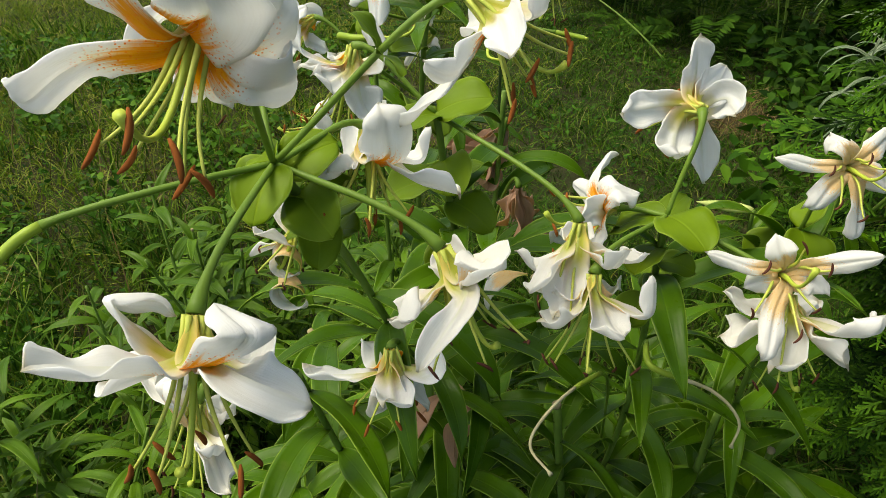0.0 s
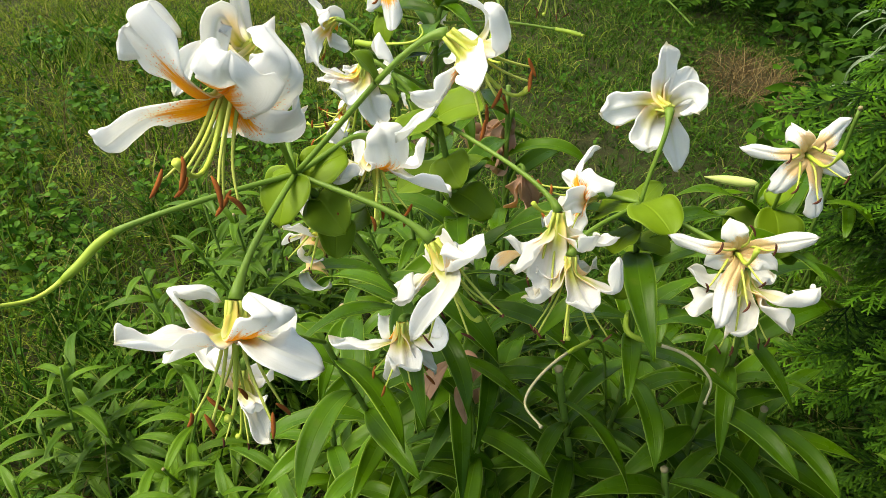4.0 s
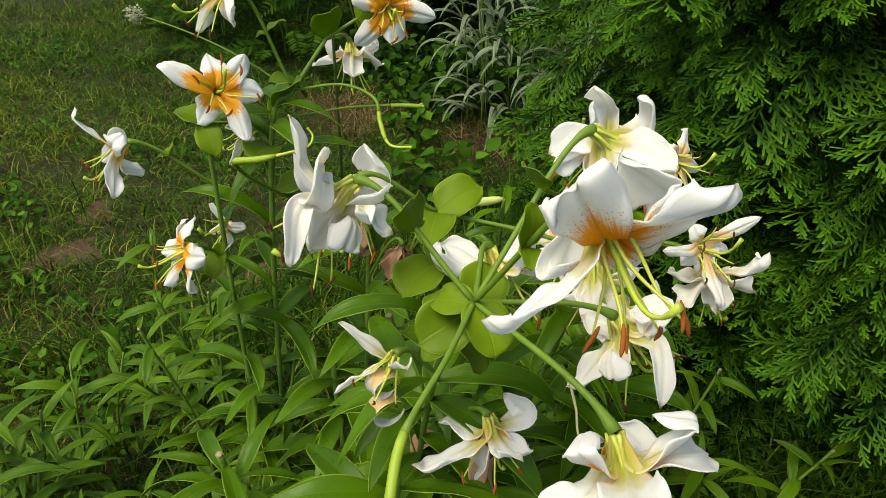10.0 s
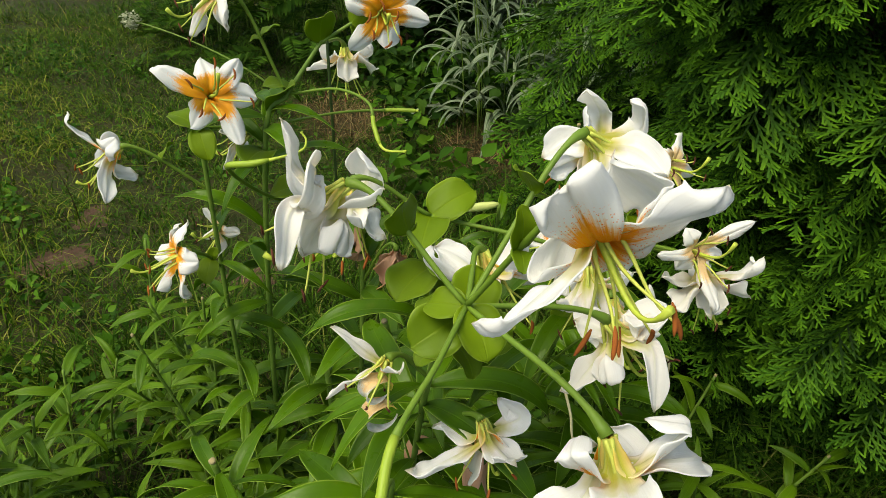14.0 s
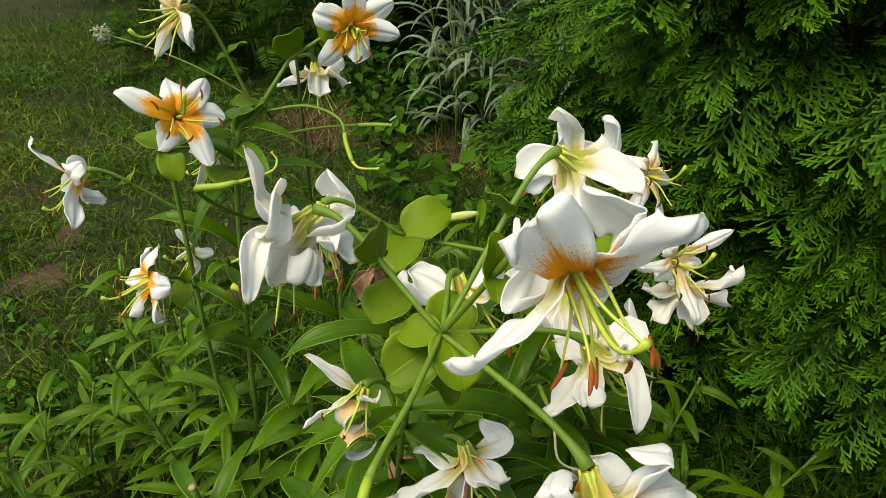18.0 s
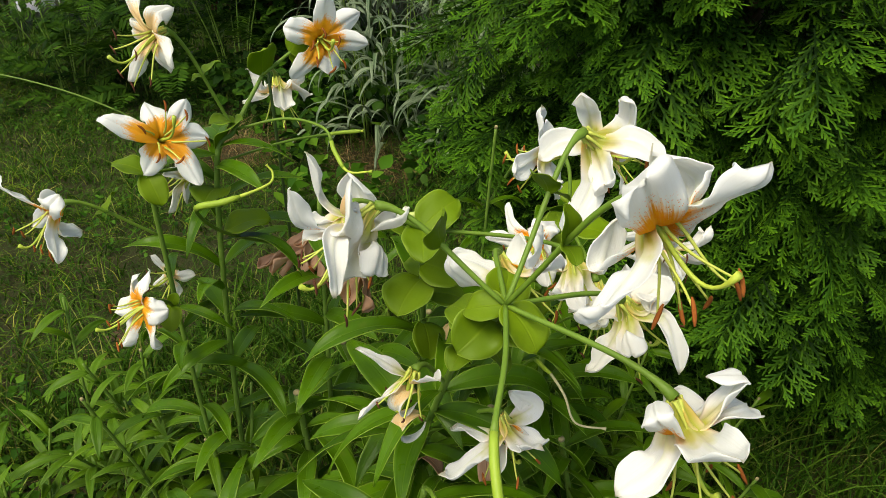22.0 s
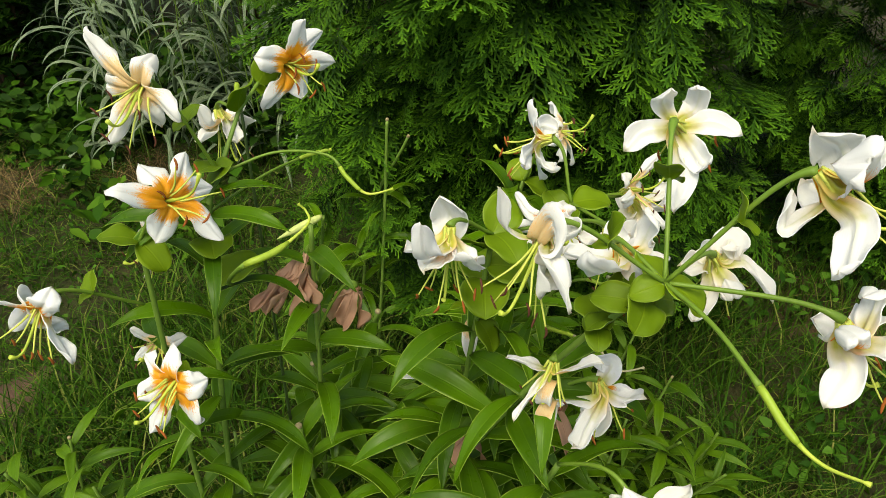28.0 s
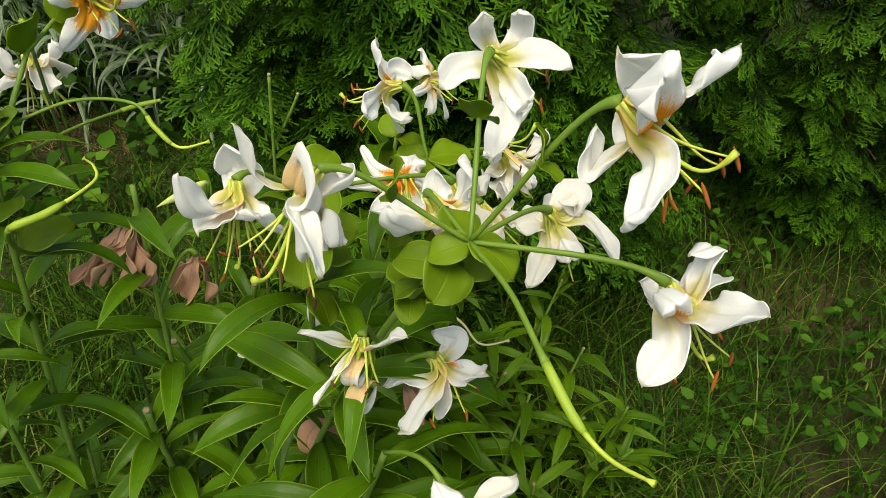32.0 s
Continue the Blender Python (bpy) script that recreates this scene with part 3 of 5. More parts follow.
    if stamens:
        upw = -np.array(down)
        L = 0.072 * size
        end = np.array([0, 0, L]) + upw * L * (style_up - droop)
        pth = curve((0, 0, 0.002), (0, 0, L * 0.45), np.array([0, 0, L * 0.75]) - upw * L * (0.12 + droop), end, 14)
        v1, f1, u1 = tube(pth, np.concatenate([np.full(4, 0.0019), np.linspace(0.0015, 0.0011, 8), [0.0017, 0.0022]]), 8)
        part("pistil", mesh("pistil", v1, f1, [M_STYLE], u1), fl, M)
    for b in range(2 if bract else 0):
        k = int(bract * 17)
        d = Vector(path[k + 1] - path[k]).normalized()
        turn = r.uniform(0, 6.28) if b == 0 else turn + 2.6
        m = Matrix.Translation(Vector(path[k])) @ d.to_track_quat("Z", "Y").to_matrix().to_4x4() @ Matrix.Rotation(turn, 4, "Z") @ Matrix.Rotation(radians(r.uniform(5, 40)), 4, "X") @ Matrix.Scale(r.uniform(0.45, 0.65) if b == 0 else 0.3, 4)
        part("bract", r.choice(BRACTS), fl, m)
    return fl


LEAVES = [leaf_mesh("lily_leaf", M_LEAF, L, W, e0, e1, 18, 9, 0.26, 0.055, sh, tw, i, dr)
          for i, (L, W, e0, e1, sh, tw, dr) in enumerate([(0.155, 0.03, 42, -48, 0.42, 12, 1.0), (0.17, 0.032, 30, -42, 0.45, -15, 1.2), (0.145, 0.025, 55, -25, 0.4, 20, 1.0),
                                                          (0.165, 0.027, 35, -70, 0.43, -25, 1.1), (0.14, 0.03, 25, -35, 0.45, 8, 1.3), (0.155, 0.025, 20, -60, 0.42, 30, 1.0)])]
BRACTS = [leaf_mesh("lily_bract", M_BRACT, L, W, e0, e1, 16, 9, 0.2, 0.045, sh, tw, 20 + i, 1.0, 0.56)
          for i, (L, W, e0, e1, sh, tw) in enumerate([(0.055, 0.05, 25, -30, 0.47, 6), (0.058, 0.048, 40, -15, 0.45, -10), (0.05, 0.048, 10, -45, 0.48, 12), (0.062, 0.047, 20, -35, 0.45, -14)])]
SHOOTS = [leaf_mesh("shoot_leaf", M_SHOOT, L, W, e0, e1, 11, 5, 0.3, 0.02, sh, tw, 40 + i)
          for i, (L, W, e0, e1, sh, tw) in enumerate([(0.10, 0.017, 45, -30, 0.38, 15), (0.115, 0.019, 30, -40, 0.36, -20), (0.09, 0.015, 55, -10, 0.38, 25), (0.10, 0.02, 20, -50, 0.4, -10)])]


def lily(path, label, leaves=30, kinds=None, mat=None, radius=(0.0037, 0.0028), first=0.16, last=0.97, size=(1.0, 0.8), phase=0.0, group="flowering lilies", whorl=0, cut=False, tilt=0, broad=1.0):
    """A lily: an Empty at its foot with the stem and each leaf under it; flowers are added after."""
    r = random.Random(int(phase * 100) + leaves)
    pth = spline(path, 40)
    foot = Matrix.Translation(Vector(path[0]))
    plant = thing("lily_plant", foot, label, "lily", group)
    V, F, U = tube(pth, np.linspace(radius[0], radius[1], len(pth)), 10)
    part("stem", mesh("stem", V - np.array(path[0]), F, [mat or M_STEM], U), plant, foot)
    if cut:
        top, d = pth[-1], pth[-1] - pth[-3]
        d /= np.linalg.norm(d)
        V, F, U = tube([top - d * 0.002, top + d * 0.001, top + d * 0.003], [radius[1] * 1.05, radius[1] * 1.15, radius[1] * 0.8], 9)
        part("dry_cut", mesh("dry_cut", V - top, F, [M_DRY], U), plant, Matrix.Translation(Vector(top)))
    kinds = kinds or LEAVES
    for i in range(leaves):
        s = first + (last - first) * i / max(1, leaves - 1)
        p = pth[min(len(pth) - 1, int(s * (len(pth) - 1)))]
        ang = phase + i * 2.39996 + r.uniform(-0.35, 0.35)
        sc = (size[0] + (size[1] - size[0]) * s) * r.uniform(0.85, 1.12)
        m = Matrix.Translation(Vector(p)) @ Matrix.Rotation(ang, 4, "Z") @ Matrix.Rotation(radians(tilt + r.uniform(-14, 12)), 4, "X") @ Matrix.Rotation(radians(r.uniform(-22, 22)), 4, "Y") @ Matrix.Scale(sc, 4)
        part("leaf", r.choice(kinds), plant, m)
    for i in range(whorl):
        p = pth[-1 - int(i * 0.75)]
        ang = phase + i * 2.39996 + r.uniform(-0.3, 0.3)
        away = 0.4 * -math.sin(ang) + 0.9 * math.cos(ang)
        m = Matrix.Translation(Vector(p)) @ Matrix.Rotation(ang, 4, "Z") @ Matrix.Rotation(radians(20 * away + r.uniform(-30, 30)), 4, "X") @ Matrix.Rotation(radians(r.uniform(-40, 40)), 4, "Y") @ Matrix.Scale(r.uniform(0.55, 0.95) * broad, 4)
        part("bract", r.choice(BRACTS), plant, m)
    return plant


def pod(plant, points, split, thick=0.0026, style=None):
    """A spent flower: pedicel, long green ovary and the withering style behind it."""
    pth = spline(points, 36)
    n = len(pth)
    k = int(split[0] * n), int(split[1] * n)
    rad = np.full(n, thick * 0.63)
    rad[k[0]:k[1]] = thick
    rad[k[1]:] = np.linspace(0.0015, 0.0009, n - k[1])
    rad[-1] = 0.0019
    for i in range(2, n - 2):
        rad[i] = 0.5 * rad[i] + 0.25 * (rad[i - 1] + rad[i + 1])
    o = pth[0]
    V, F, U = tube(pth[:k[0] + 1] - o, rad[:k[0] + 1], 9)
    pd = part("spent_flower", mesh("spent_flower", V, F, [M_PEDICEL], U), plant, Matrix.Translation(Vector(o)))
    V, F, U = tube(pth[k[0]:k[1] + 1] - o, rad[k[0]:k[1] + 1], 9)
    part("ovary", mesh("ovary", V, F, [M_POD], U), pd, Matrix.Translation(Vector(o)))
    V, F, U = tube(pth[k[1]:] - o, rad[k[1]:], 8)
    part("style", mesh("style", V, F, [style or M_STYLE], U), pd, Matrix.Translation(Vector(o)))


# ---- ground ----
def ground():
    n = 121
    g = np.linspace(-1, 1, n)
    w = np.sign(g) * (np.abs(g) * 4 + np.abs(g) ** 6 * 196)
    X, Y = np.meshgrid(w, w, indexing="ij")
    Z = 0.018 * np.sin(X * 2.1 + 0.5) * np.cos(Y * 1.7) + 0.012 * np.sin(X * 6.3) * np.sin(Y * 5.1 + 1)
    Z *= np.exp(-(np.hypot(X, Y) / 12) ** 2)
    P, F, U, S = grid(np.stack([X, Y, Z], -1))
    thing("ground", Matrix(), "uneven garden soil with patchy turf", "ground", kind="structure", data=big_mesh("ground", P, F[:, ::-1], M_GROUND, U))


def height(x, y):
    return (0.018 * np.sin(x * 2.1 + 0.5) * np.cos(y * 1.7) + 0.012 * np.sin(x * 6.3) * np.sin(y * 5.1 + 1)) * np.exp(-(np.hypot(x, y) / 12) ** 2)


def blades(name, x, y, length, width, lean, mat, label, category, seed, z=None, segs=3):
    """Grass: one curved tapering blade for each root."""
    g = np.random.default_rng(seed)
    n = len(x)
    z = height(x, y) - 0.004 if z is None else z
    a, b = g.uniform(0, 2 * np.pi, n), g.uniform(0, 2 * np.pi, n)
    d = np.stack([np.cos(a), np.sin(a), np.zeros(n)], -1)
    side = np.stack([np.cos(b), np.sin(b), np.zeros(n)], -1)
    root = np.stack([x, y, z], -1)
    V, U = [], []
    for i in range(segs + 1):
        s = i / segs
        c = root + np.array([0, 0, 1.0]) * (length * s * (1 - 0.35 * lean * s))[:, None] + d * (length * lean * s ** 2)[:, None]
        w = (width * (1 - s ** 1.6) * 0.5 + 0.0002)[:, None]
        V += [c - side * w, c + side * w]
        U += [np.tile([0, s], (n, 1)), np.tile([1, s], (n, 1))]
    V, U = np.stack(V, 1).reshape(-1, 3), np.stack(U, 1).reshape(-1, 2)
    k = 2 * (segs + 1)
    F = np.concatenate([np.arange(n)[:, None] * k + np.array([2 * i, 2 * i + 1, 2 * i + 3, 2 * i + 2]) for i in range(segs)])
    return thing(name, Matrix(), label, category, kind="stuff", data=big_mesh(name, V, F, mat, U))


def leafy(name, centres, leaf_len, leaf_wid, mat, label, category, seed, kind="stuff", up=0.4, parent=None):
    """Many small ovate leaves, one at each centre, turned at random."""
    g = np.random.default_rng(seed)
    n = len(centres)
    yaw, pit, rol = g.uniform(0, 2 * np.pi, n), g.normal(0.0, up, n), g.normal(0, 0.5, n)
    L, W = leaf_len * g.uniform(0.6, 1.25, n), leaf_wid * g.uniform(0.6, 1.25, n)
    d = np.stack([np.cos(yaw) * np.cos(pit), np.sin(yaw) * np.cos(pit), np.sin(pit)], -1)
    s0 = np.stack([-np.sin(yaw), np.cos(yaw), np.zeros(n)], -1)
    nrm = np.cross(d, s0)
    s = s0 * np.cos(rol)[:, None] + nrm * np.sin(rol)[:, None]
    nrm = np.cross(d, s)
    prof = [(0.0, 0.06), (0.28, 0.95), (0.6, 0.8), (1.0, 0.03)]
    V, U = [], []
    for t, w in prof:
        c = centres + d * (L * t)[:, None] - nrm * (L * 0.18 * t * t)[:, None]
        for q in (-1, 0, 1):
            V.append(c + s * (W * 0.5 * w * q)[:, None] + nrm * (W * 0.12 * w * abs(q))[:, None])
            U.append(np.tile([0.5 + q / 2, t], (n, 1)))
    V, U = np.stack(V, 1).reshape(-1, 3), np.stack(U, 1).reshape(-1, 2)
    F = np.concatenate([np.arange(n)[:, None] * 12 + np.array([3 * i + j, 3 * i + j + 1, 3 * i + j + 4, 3 * i + j + 3]) for i in range(3) for j in range(2)])
    me = big_mesh(name, V, F, mat, U)
    if parent is not None:
        ob = part(name, me, parent)
        tagged(ob, kind="stuff")
        return ob
    return thing(name, Matrix(), label, category, kind=kind, data=me)


ground()


def soil_patch(x, y, rx, ry, turn, seed):
    r = random.Random(seed)
    n, m = 9, 36
    P = np.zeros((n, m, 3))
    ph = [r.uniform(0, 6) for _ in range(3)]
    for j in range(m):
        a = j * 2 * math.pi / (m - 1)
        k = 1 + 0.22 * math.sin(2 * a + ph[0]) + 0.16 * math.sin(3 * a + ph[1]) + 0.1 * math.sin(7 * a + ph[2])
        for i in range(n):
            s = i / (n - 1)
            lx, ly = rx * k * s * math.cos(a), ry * k * s * math.sin(a)
            px, py = x + lx * math.cos(turn) - ly * math.sin(turn), y + lx * math.sin(turn) + ly * math.cos(turn)
            P[i, j] = px, py, height(px, py) + 0.008 * (1 - s ** 2) + 0.004 * math.sin(px * 90) * math.sin(py * 80) * (1 - s)
    V, F, U, S = grid(P)
    thing("bare_soil", Matrix(), "reddish bare soil patch worn into the lawn", "soil", "bare soil patches", "structure", big_mesh("bare_soil", V, F[:, ::-1], M_SOIL, U))


SOIL = [(-0.14, 2.06, 0.14, 0.06, 0.2), (0.3, 1.72, 0.13, 0.06, -0.4), (0.02, 2.28, 0.08, 0.05, 0.6)]
for i, (x, y, rx, ry, tn) in enumerate(SOIL):
    soil_patch(x, y, rx, ry, tn, i)

G = np.random.default_rng(5)


def scatter(n, x0, x1, y0, y1, keep):
    x, y = G.uniform(x0, x1, n), G.uniform(y0, y1, n)
    k = keep(x, y)
    return x[k], y[k]


def off_soil(x, y):
    k = np.ones(len(x), bool)
    for sx, sy, rx, ry, tn in SOIL:
        dx, dy = x - sx, y - sy
        a, b = dx * math.cos(tn) + dy * math.sin(tn), -dx * math.sin(tn) + dy * math.cos(tn)
        k &= (a / rx) ** 2 + (b / ry) ** 2 > G.uniform(0.0, 0.8, len(x))
    return k


def patchy(x, y, f=3.0, ph=0.0):
    return np.sin(x * f + 1.3 + ph) * np.sin(y * f * 0.9 + 0.4) + 0.6 * np.sin(x * f * 2.7 + y * f * 2.1 + ph)


def hay_zone(x, y):
    return np.minimum(((x - 1.05) / 0.17) ** 2 + ((y - 2.5) / 0.24) ** 2, ((x - 1.32) / 0.16) ** 2 + ((y - 1.99) / 0.2) ** 2)


def lawn_zone(x, y):
    return off_soil(x, y) & (hay_zone(x, y) > G.uniform(0.2, 0.9, len(x))) & (x < 0.9 + 0.55 * y + G.normal(0, 0.25, len(x))) & (x > -1.0 - 0.8 * y + G.normal(0, 0.35, len(x))) & (patchy(x, y, 4.2, 0.9) > G.uniform(-2.4, -0.1, len(x))) & (y < 4.9 + G.normal(0, 0.4, len(x)))


# Share of blades in the sunlit colours; grows towards the open left side.
def sunlit_share(x, y):
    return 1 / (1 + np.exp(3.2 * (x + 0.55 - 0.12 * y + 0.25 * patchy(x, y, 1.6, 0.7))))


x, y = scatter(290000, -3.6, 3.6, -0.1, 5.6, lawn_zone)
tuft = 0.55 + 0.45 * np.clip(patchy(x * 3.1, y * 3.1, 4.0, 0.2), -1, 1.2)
# True where a blade takes the painted sunlit colours.
dry = G.random(len(x)) < sunlit_share(x, y)
for name, k, mat, label, seed in (("lawn_grass", ~dry, M_GRASS, "short patchy green lawn grass", 1), ("dry_lawn_grass", dry, M_LAWN, "short yellowing lawn grass, coloured brighter as if sunlit", 11)):
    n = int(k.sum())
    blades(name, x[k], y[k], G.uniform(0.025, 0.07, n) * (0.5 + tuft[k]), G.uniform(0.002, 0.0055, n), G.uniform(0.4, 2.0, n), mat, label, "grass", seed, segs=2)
x, y = scatter(42000, -1.4, 2.9, -2.2, 1.0, lambda x, y: (np.hypot(x - 1.15, y - 0.65) > 0.35) & (np.hypot((x - 0.8) / 1.5, (y + 0.2) / 1.1) < 0.6 + 0.5 * G.random(len(x))))
blades("long_grass", x, y, G.uniform(0.06, 0.2, len(x)), G.uniform(0.002, 0.0045, len(x)), G.uniform(0.3, 1.1, len(x)), M_GRASS, "long fine green grass leaning over", "grass", 2)
x, y = scatter(6500, 0.7, 1.7, 1.5, 3.0, lambda x, y: hay_zone(x, y) < G.uniform(0.15, 1.3, len(x)))
blades("dry_grass", x, y, G.uniform(0.05, 0.16, len(x)), G.uniform(0.0015, 0.003, len(x)), G.uniform(0.9, 2.0, len(x)), M_HAY, "flattened straw-coloured dry grass", "dry grass", 3)
x, y = scatter(10000, -1.9, 0.3, 0.25, 3.4, lambda x, y: (x < -0.02 - 0.12 * y + G.normal(0, 0.15, len(x))) & off_soil(x, y) & (patchy(x, y, 5.0, 1.7) > G.uniform(-1.2, 0.9, len(x))))
blades("coarse_grass", x, y, G.uniform(0.05, 0.17, len(x)), G.uniform(0.0035, 0.0085, len(x)), G.uniform(0.2, 1.0, len(x)), M_COARSE, "coarse tufts of bright and yellowing grass", "grass", 14)
x, y = scatter(260, -1.6, 0.0, 0.4, 2.6, lambda x, y: off_soil(x, y))
blades("dry_stalks", x, y, G.uniform(0.16, 0.34, len(x)), G.uniform(0.0016, 0.0026, len(x)), G.uniform(0.1, 0.8, len(x)), M_HAY, "thin straw-coloured grass stalks", "grass", 15, segs=4)
x, y = scatter(9000, -0.9, 1.1, 0.1, 1.6, lambda x, y: patchy(x, y, 4.0, 2.0) > -0.5)
blades("bed_grass", x, y, G.uniform(0.08, 0.26, len(x)), G.uniform(0.003, 0.006, len(x)), G.uniform(0.3, 1.0, len(x)), M_GRASS, "loose green grass between the lily stems", "grass", 4)

# low weeds in the lawn, the bed and along the shrubs
x, y = scatter(20000, -3.0, 3.0, 0.9, 4.6, lambda x, y: off_soil(x, y) & (patchy(x, y, 2.2, 1.0) > 0.1) & (hay_zone(x, y) > 0.9) & (x > -0.2 - 0.72 * y))
leafy("lawn_weeds", np.stack([x, y, height(x, y) + G.uniform(0.01, 0.07, len(x))], -1), 0.022, 0.013, M_WEED, "low broad-leaved weeds in the lawn", "weeds", 6)
x, y = scatter(17000, -1.9, 0.6, 0.45, 3.1, lambda x, y: off_soil(x, y) & (patchy(x, y, 6.0, 0.4) > 0.0) & (x < 0.1 - 0.1 * y))
leafy("clover_weeds", np.stack([x, y, height(x, y) + G.uniform(0.01, 0.1, len(x))], -1), 0.032, 0.019, M_SHOOTWEED, "bright broad-leaved weeds among the lawn grass", "weeds", 16)
x, y = scatter(9000, -0.2, 2.6, -1.2, 0.9, lambda x, y: patchy(x, y, 4.5, 0.3) > -0.2)
leafy("bed_weeds", np.stack([x, y, height(x, y) + G.uniform(0.01, 0.12, len(x))], -1), 0.03, 0.018, M_WEED, "low green weeds under the conifer hedge", "weeds", 7)
x, y = scatter(4200, 0.9, 2.5, 1.5, 3.3, lambda x, y: (((x - 1.75) / 0.7) ** 2 + ((y - 2.3) / 0.85) ** 2 < 1) & (hay_zone(x, y) > 1.6))
# Dark shrub colour used on these weeds to paint in the shade there.
leafy("nettle_patch", np.stack([x, y, height(x, y) + G.uniform(0.02, 0.24, len(x)) ], -1), 0.055, 0.04, M_SHRUB, "broad-leaved green weeds below the striped grass", "weeds", 8)

x, y = scatter(800, 0.85, 1.75, 1.55, 2.75, lambda x, y: (patchy(x, y, 5.0, 2.2) > -0.1) & (hay_zone(x, y) > 1.3))
leafy("broad_weeds", np.stack([x, y, height(x, y) + G.uniform(0.03, 0.22, len(x))], -1), 0.06, 0.045, M_SHOOTWEED, "broad-leaved bright weeds beside the dry grass", "weeds", 18)

# ---- shrubs that close the garden ----
def shrub(x, y, rx, ry, h, n, seed, label, leaf=(0.06, 0.035)):
    g = np.random.default_rng(seed)
    m = Matrix.Translation((x, y, 0))
    sh = thing("shrub", m, label, "shrub", "background shrubs")
    for i in range(7):
        a = i * 0.9 + g.uniform(-0.3, 0.3)
        e = np.array([x + rx * 0.6 * math.cos(a), y + ry * 0.6 * math.sin(a), h * g.uniform(0.6, 0.9)])
        o = np.array([x + 0.05 * math.cos(a), y + 0.05 * math.sin(a), 0])
        V, F, U = tube(curve(o, o + (0, 0, h * 0.3), e - (0, 0, h * 0.2), e, 9), np.linspace(0.014, 0.004, 9), 7)
        part("branch", mesh("branch", V - np.array([x, y, 0]), F, [M_BARK], U), sh, m)
    u = g.normal(0, 1, (n, 3))
    u /= np.linalg.norm(u, axis=1, keepdims=True)
    rad = g.uniform(0.35, 1.0, n) ** 0.5 * (0.82 + 0.2 * np.sin(u[:, 0] * 7 + seed) * np.sin(u[:, 2] * 6 + u[:, 1] * 5))
    c = np.stack([x + rx * u[:, 0] * rad, y + ry * u[:, 1] * rad, np.clip(h * 0.5 + h * 0.52 * u[:, 2] * rad, 0.03, None)], -1)
    leafy("foliage", c, leaf[0], leaf[1], M_SHRUB, "", "", seed, parent=sh)


# Tops above view are made up: extra height to darken the ground below.
for i, (x, y, rx, ry, h, n) in enumerate([(1.8, 3.05, 0.4, 0.42, 1.5, 5000), (2.3, 3.5, 0.65, 0.55, 2.2, 6500), (2.9, 2.5, 0.6, 0.6, 2.6, 6500), (2.4, 4.5, 0.9, 0.7, 2.4, 6000), (3.6, 3.6, 0.9, 0.8, 2.8, 6000), (1.3, 5.3, 0.9, 0.6, 1.8, 5000),
                                         (3.4, 1.5, 0.7, 0.7, 2.8, 5000)]):
    shrub(x, y, rx, ry, h, n, 60 + i, "tall dense dark green shrub in shade behind the lawn")

def frond_mesh(length, pairs, seed):
    """A feathery leaf along +Y: a rachis with toothed leaflets."""
    r = random.Random(seed)
    V, F, U = [], [], []
    for i in range(pairs):
        t = 0.14 + 0.84 * i / (pairs - 1)
        c = np.array([0.0, length * t * (1 - 0.12 * t), length * (0.5 * t - 0.62 * t * t)])
        for sd in (-1, 1):
            L = length * 0.24 * math.sin(math.pi * (0.18 + 0.76 * t)) * r.uniform(0.8, 1.15)
            d = np.array([sd * 0.86, 0.5, r.uniform(-0.3, 0.15)])
            n = np.array([-sd * 0.5, 0.86, 0.0])
            k = len(V)
            for q, w in ((0, 0.03), (0.3, 0.13), (0.65, 0.1), (1.0, 0.01)):
                V += [c + d * L * q - n * L * w, c + d * L * q + n * L * w]
                U += [(0, q), (1, q)]
            F += [(k + 2 * j, k + 2 * j + 1, k + 2 * j + 3, k + 2 * j + 2) for j in range(3)]
    return np.array(V), np.array(F), np.array(U, float)


FRONDS = [frond_mesh(L, n, 70 + n) for L, n in ((0.24, 13), (0.3, 15), (0.2, 11))]


def feathery_plant(x, y, h, n, seed):
    """Stalks with feathery leaves from the ground up."""
    r = random.Random(seed)
    m = Matrix.Translation((x, y, 0))
    p = thing("feathery_weed", m, "tall dark green weed with feathery leaves at the lawn's edge", "weed", "feathery weeds")
    for i in range(7):
        a = i * 0.9
        e = np.array([0.22 * math.cos(a), 0.2 * math.sin(a), h * r.uniform(0.8, 1.0)])
        V, F, U = tube(curve((0.05 * math.cos(a), 0.05 * math.sin(a), 0), (0.06 * math.cos(a), 0.06 * math.sin(a), h * 0.4), e * (0.8, 0.8, 0.7), e, 8), np.linspace(0.004, 0.002, 8), 6)
        part("stalk", mesh("stalk", V, F, [M_STEM], U), p, m)
    AV, AF, AU, k = [], [], [], 0
    for i in range(n):
        a, z = r.uniform(0, 6.28), h * r.uniform(0.03, 0.98)
        d = 0.26 * math.sqrt(r.random())
        v, f, u = r.choice(FRONDS)
        A = np.array(Matrix.Translation((x + d * math.cos(a), y + d * math.sin(a), z)) @ Matrix.Rotation(a - 1.57 + r.uniform(-0.9, 0.9), 4, "Z") @ Matrix.Rotation(radians(r.uniform(-25, 40)), 4, "X") @ Matrix.Rotation(radians(r.uniform(-30, 30)), 4, "Y") @ Matrix.Scale(r.uniform(0.7, 1.15), 4))
        AV.append(v @ A[:3, :3].T + A[:3, 3])
        AF.append(f + k)
        AU.append(u)
        k += len(v)
    tagged(part("foliage", big_mesh("foliage", np.concatenate(AV), np.concatenate(AF), M_FROND, np.concatenate(AU)), p), kind="stuff")


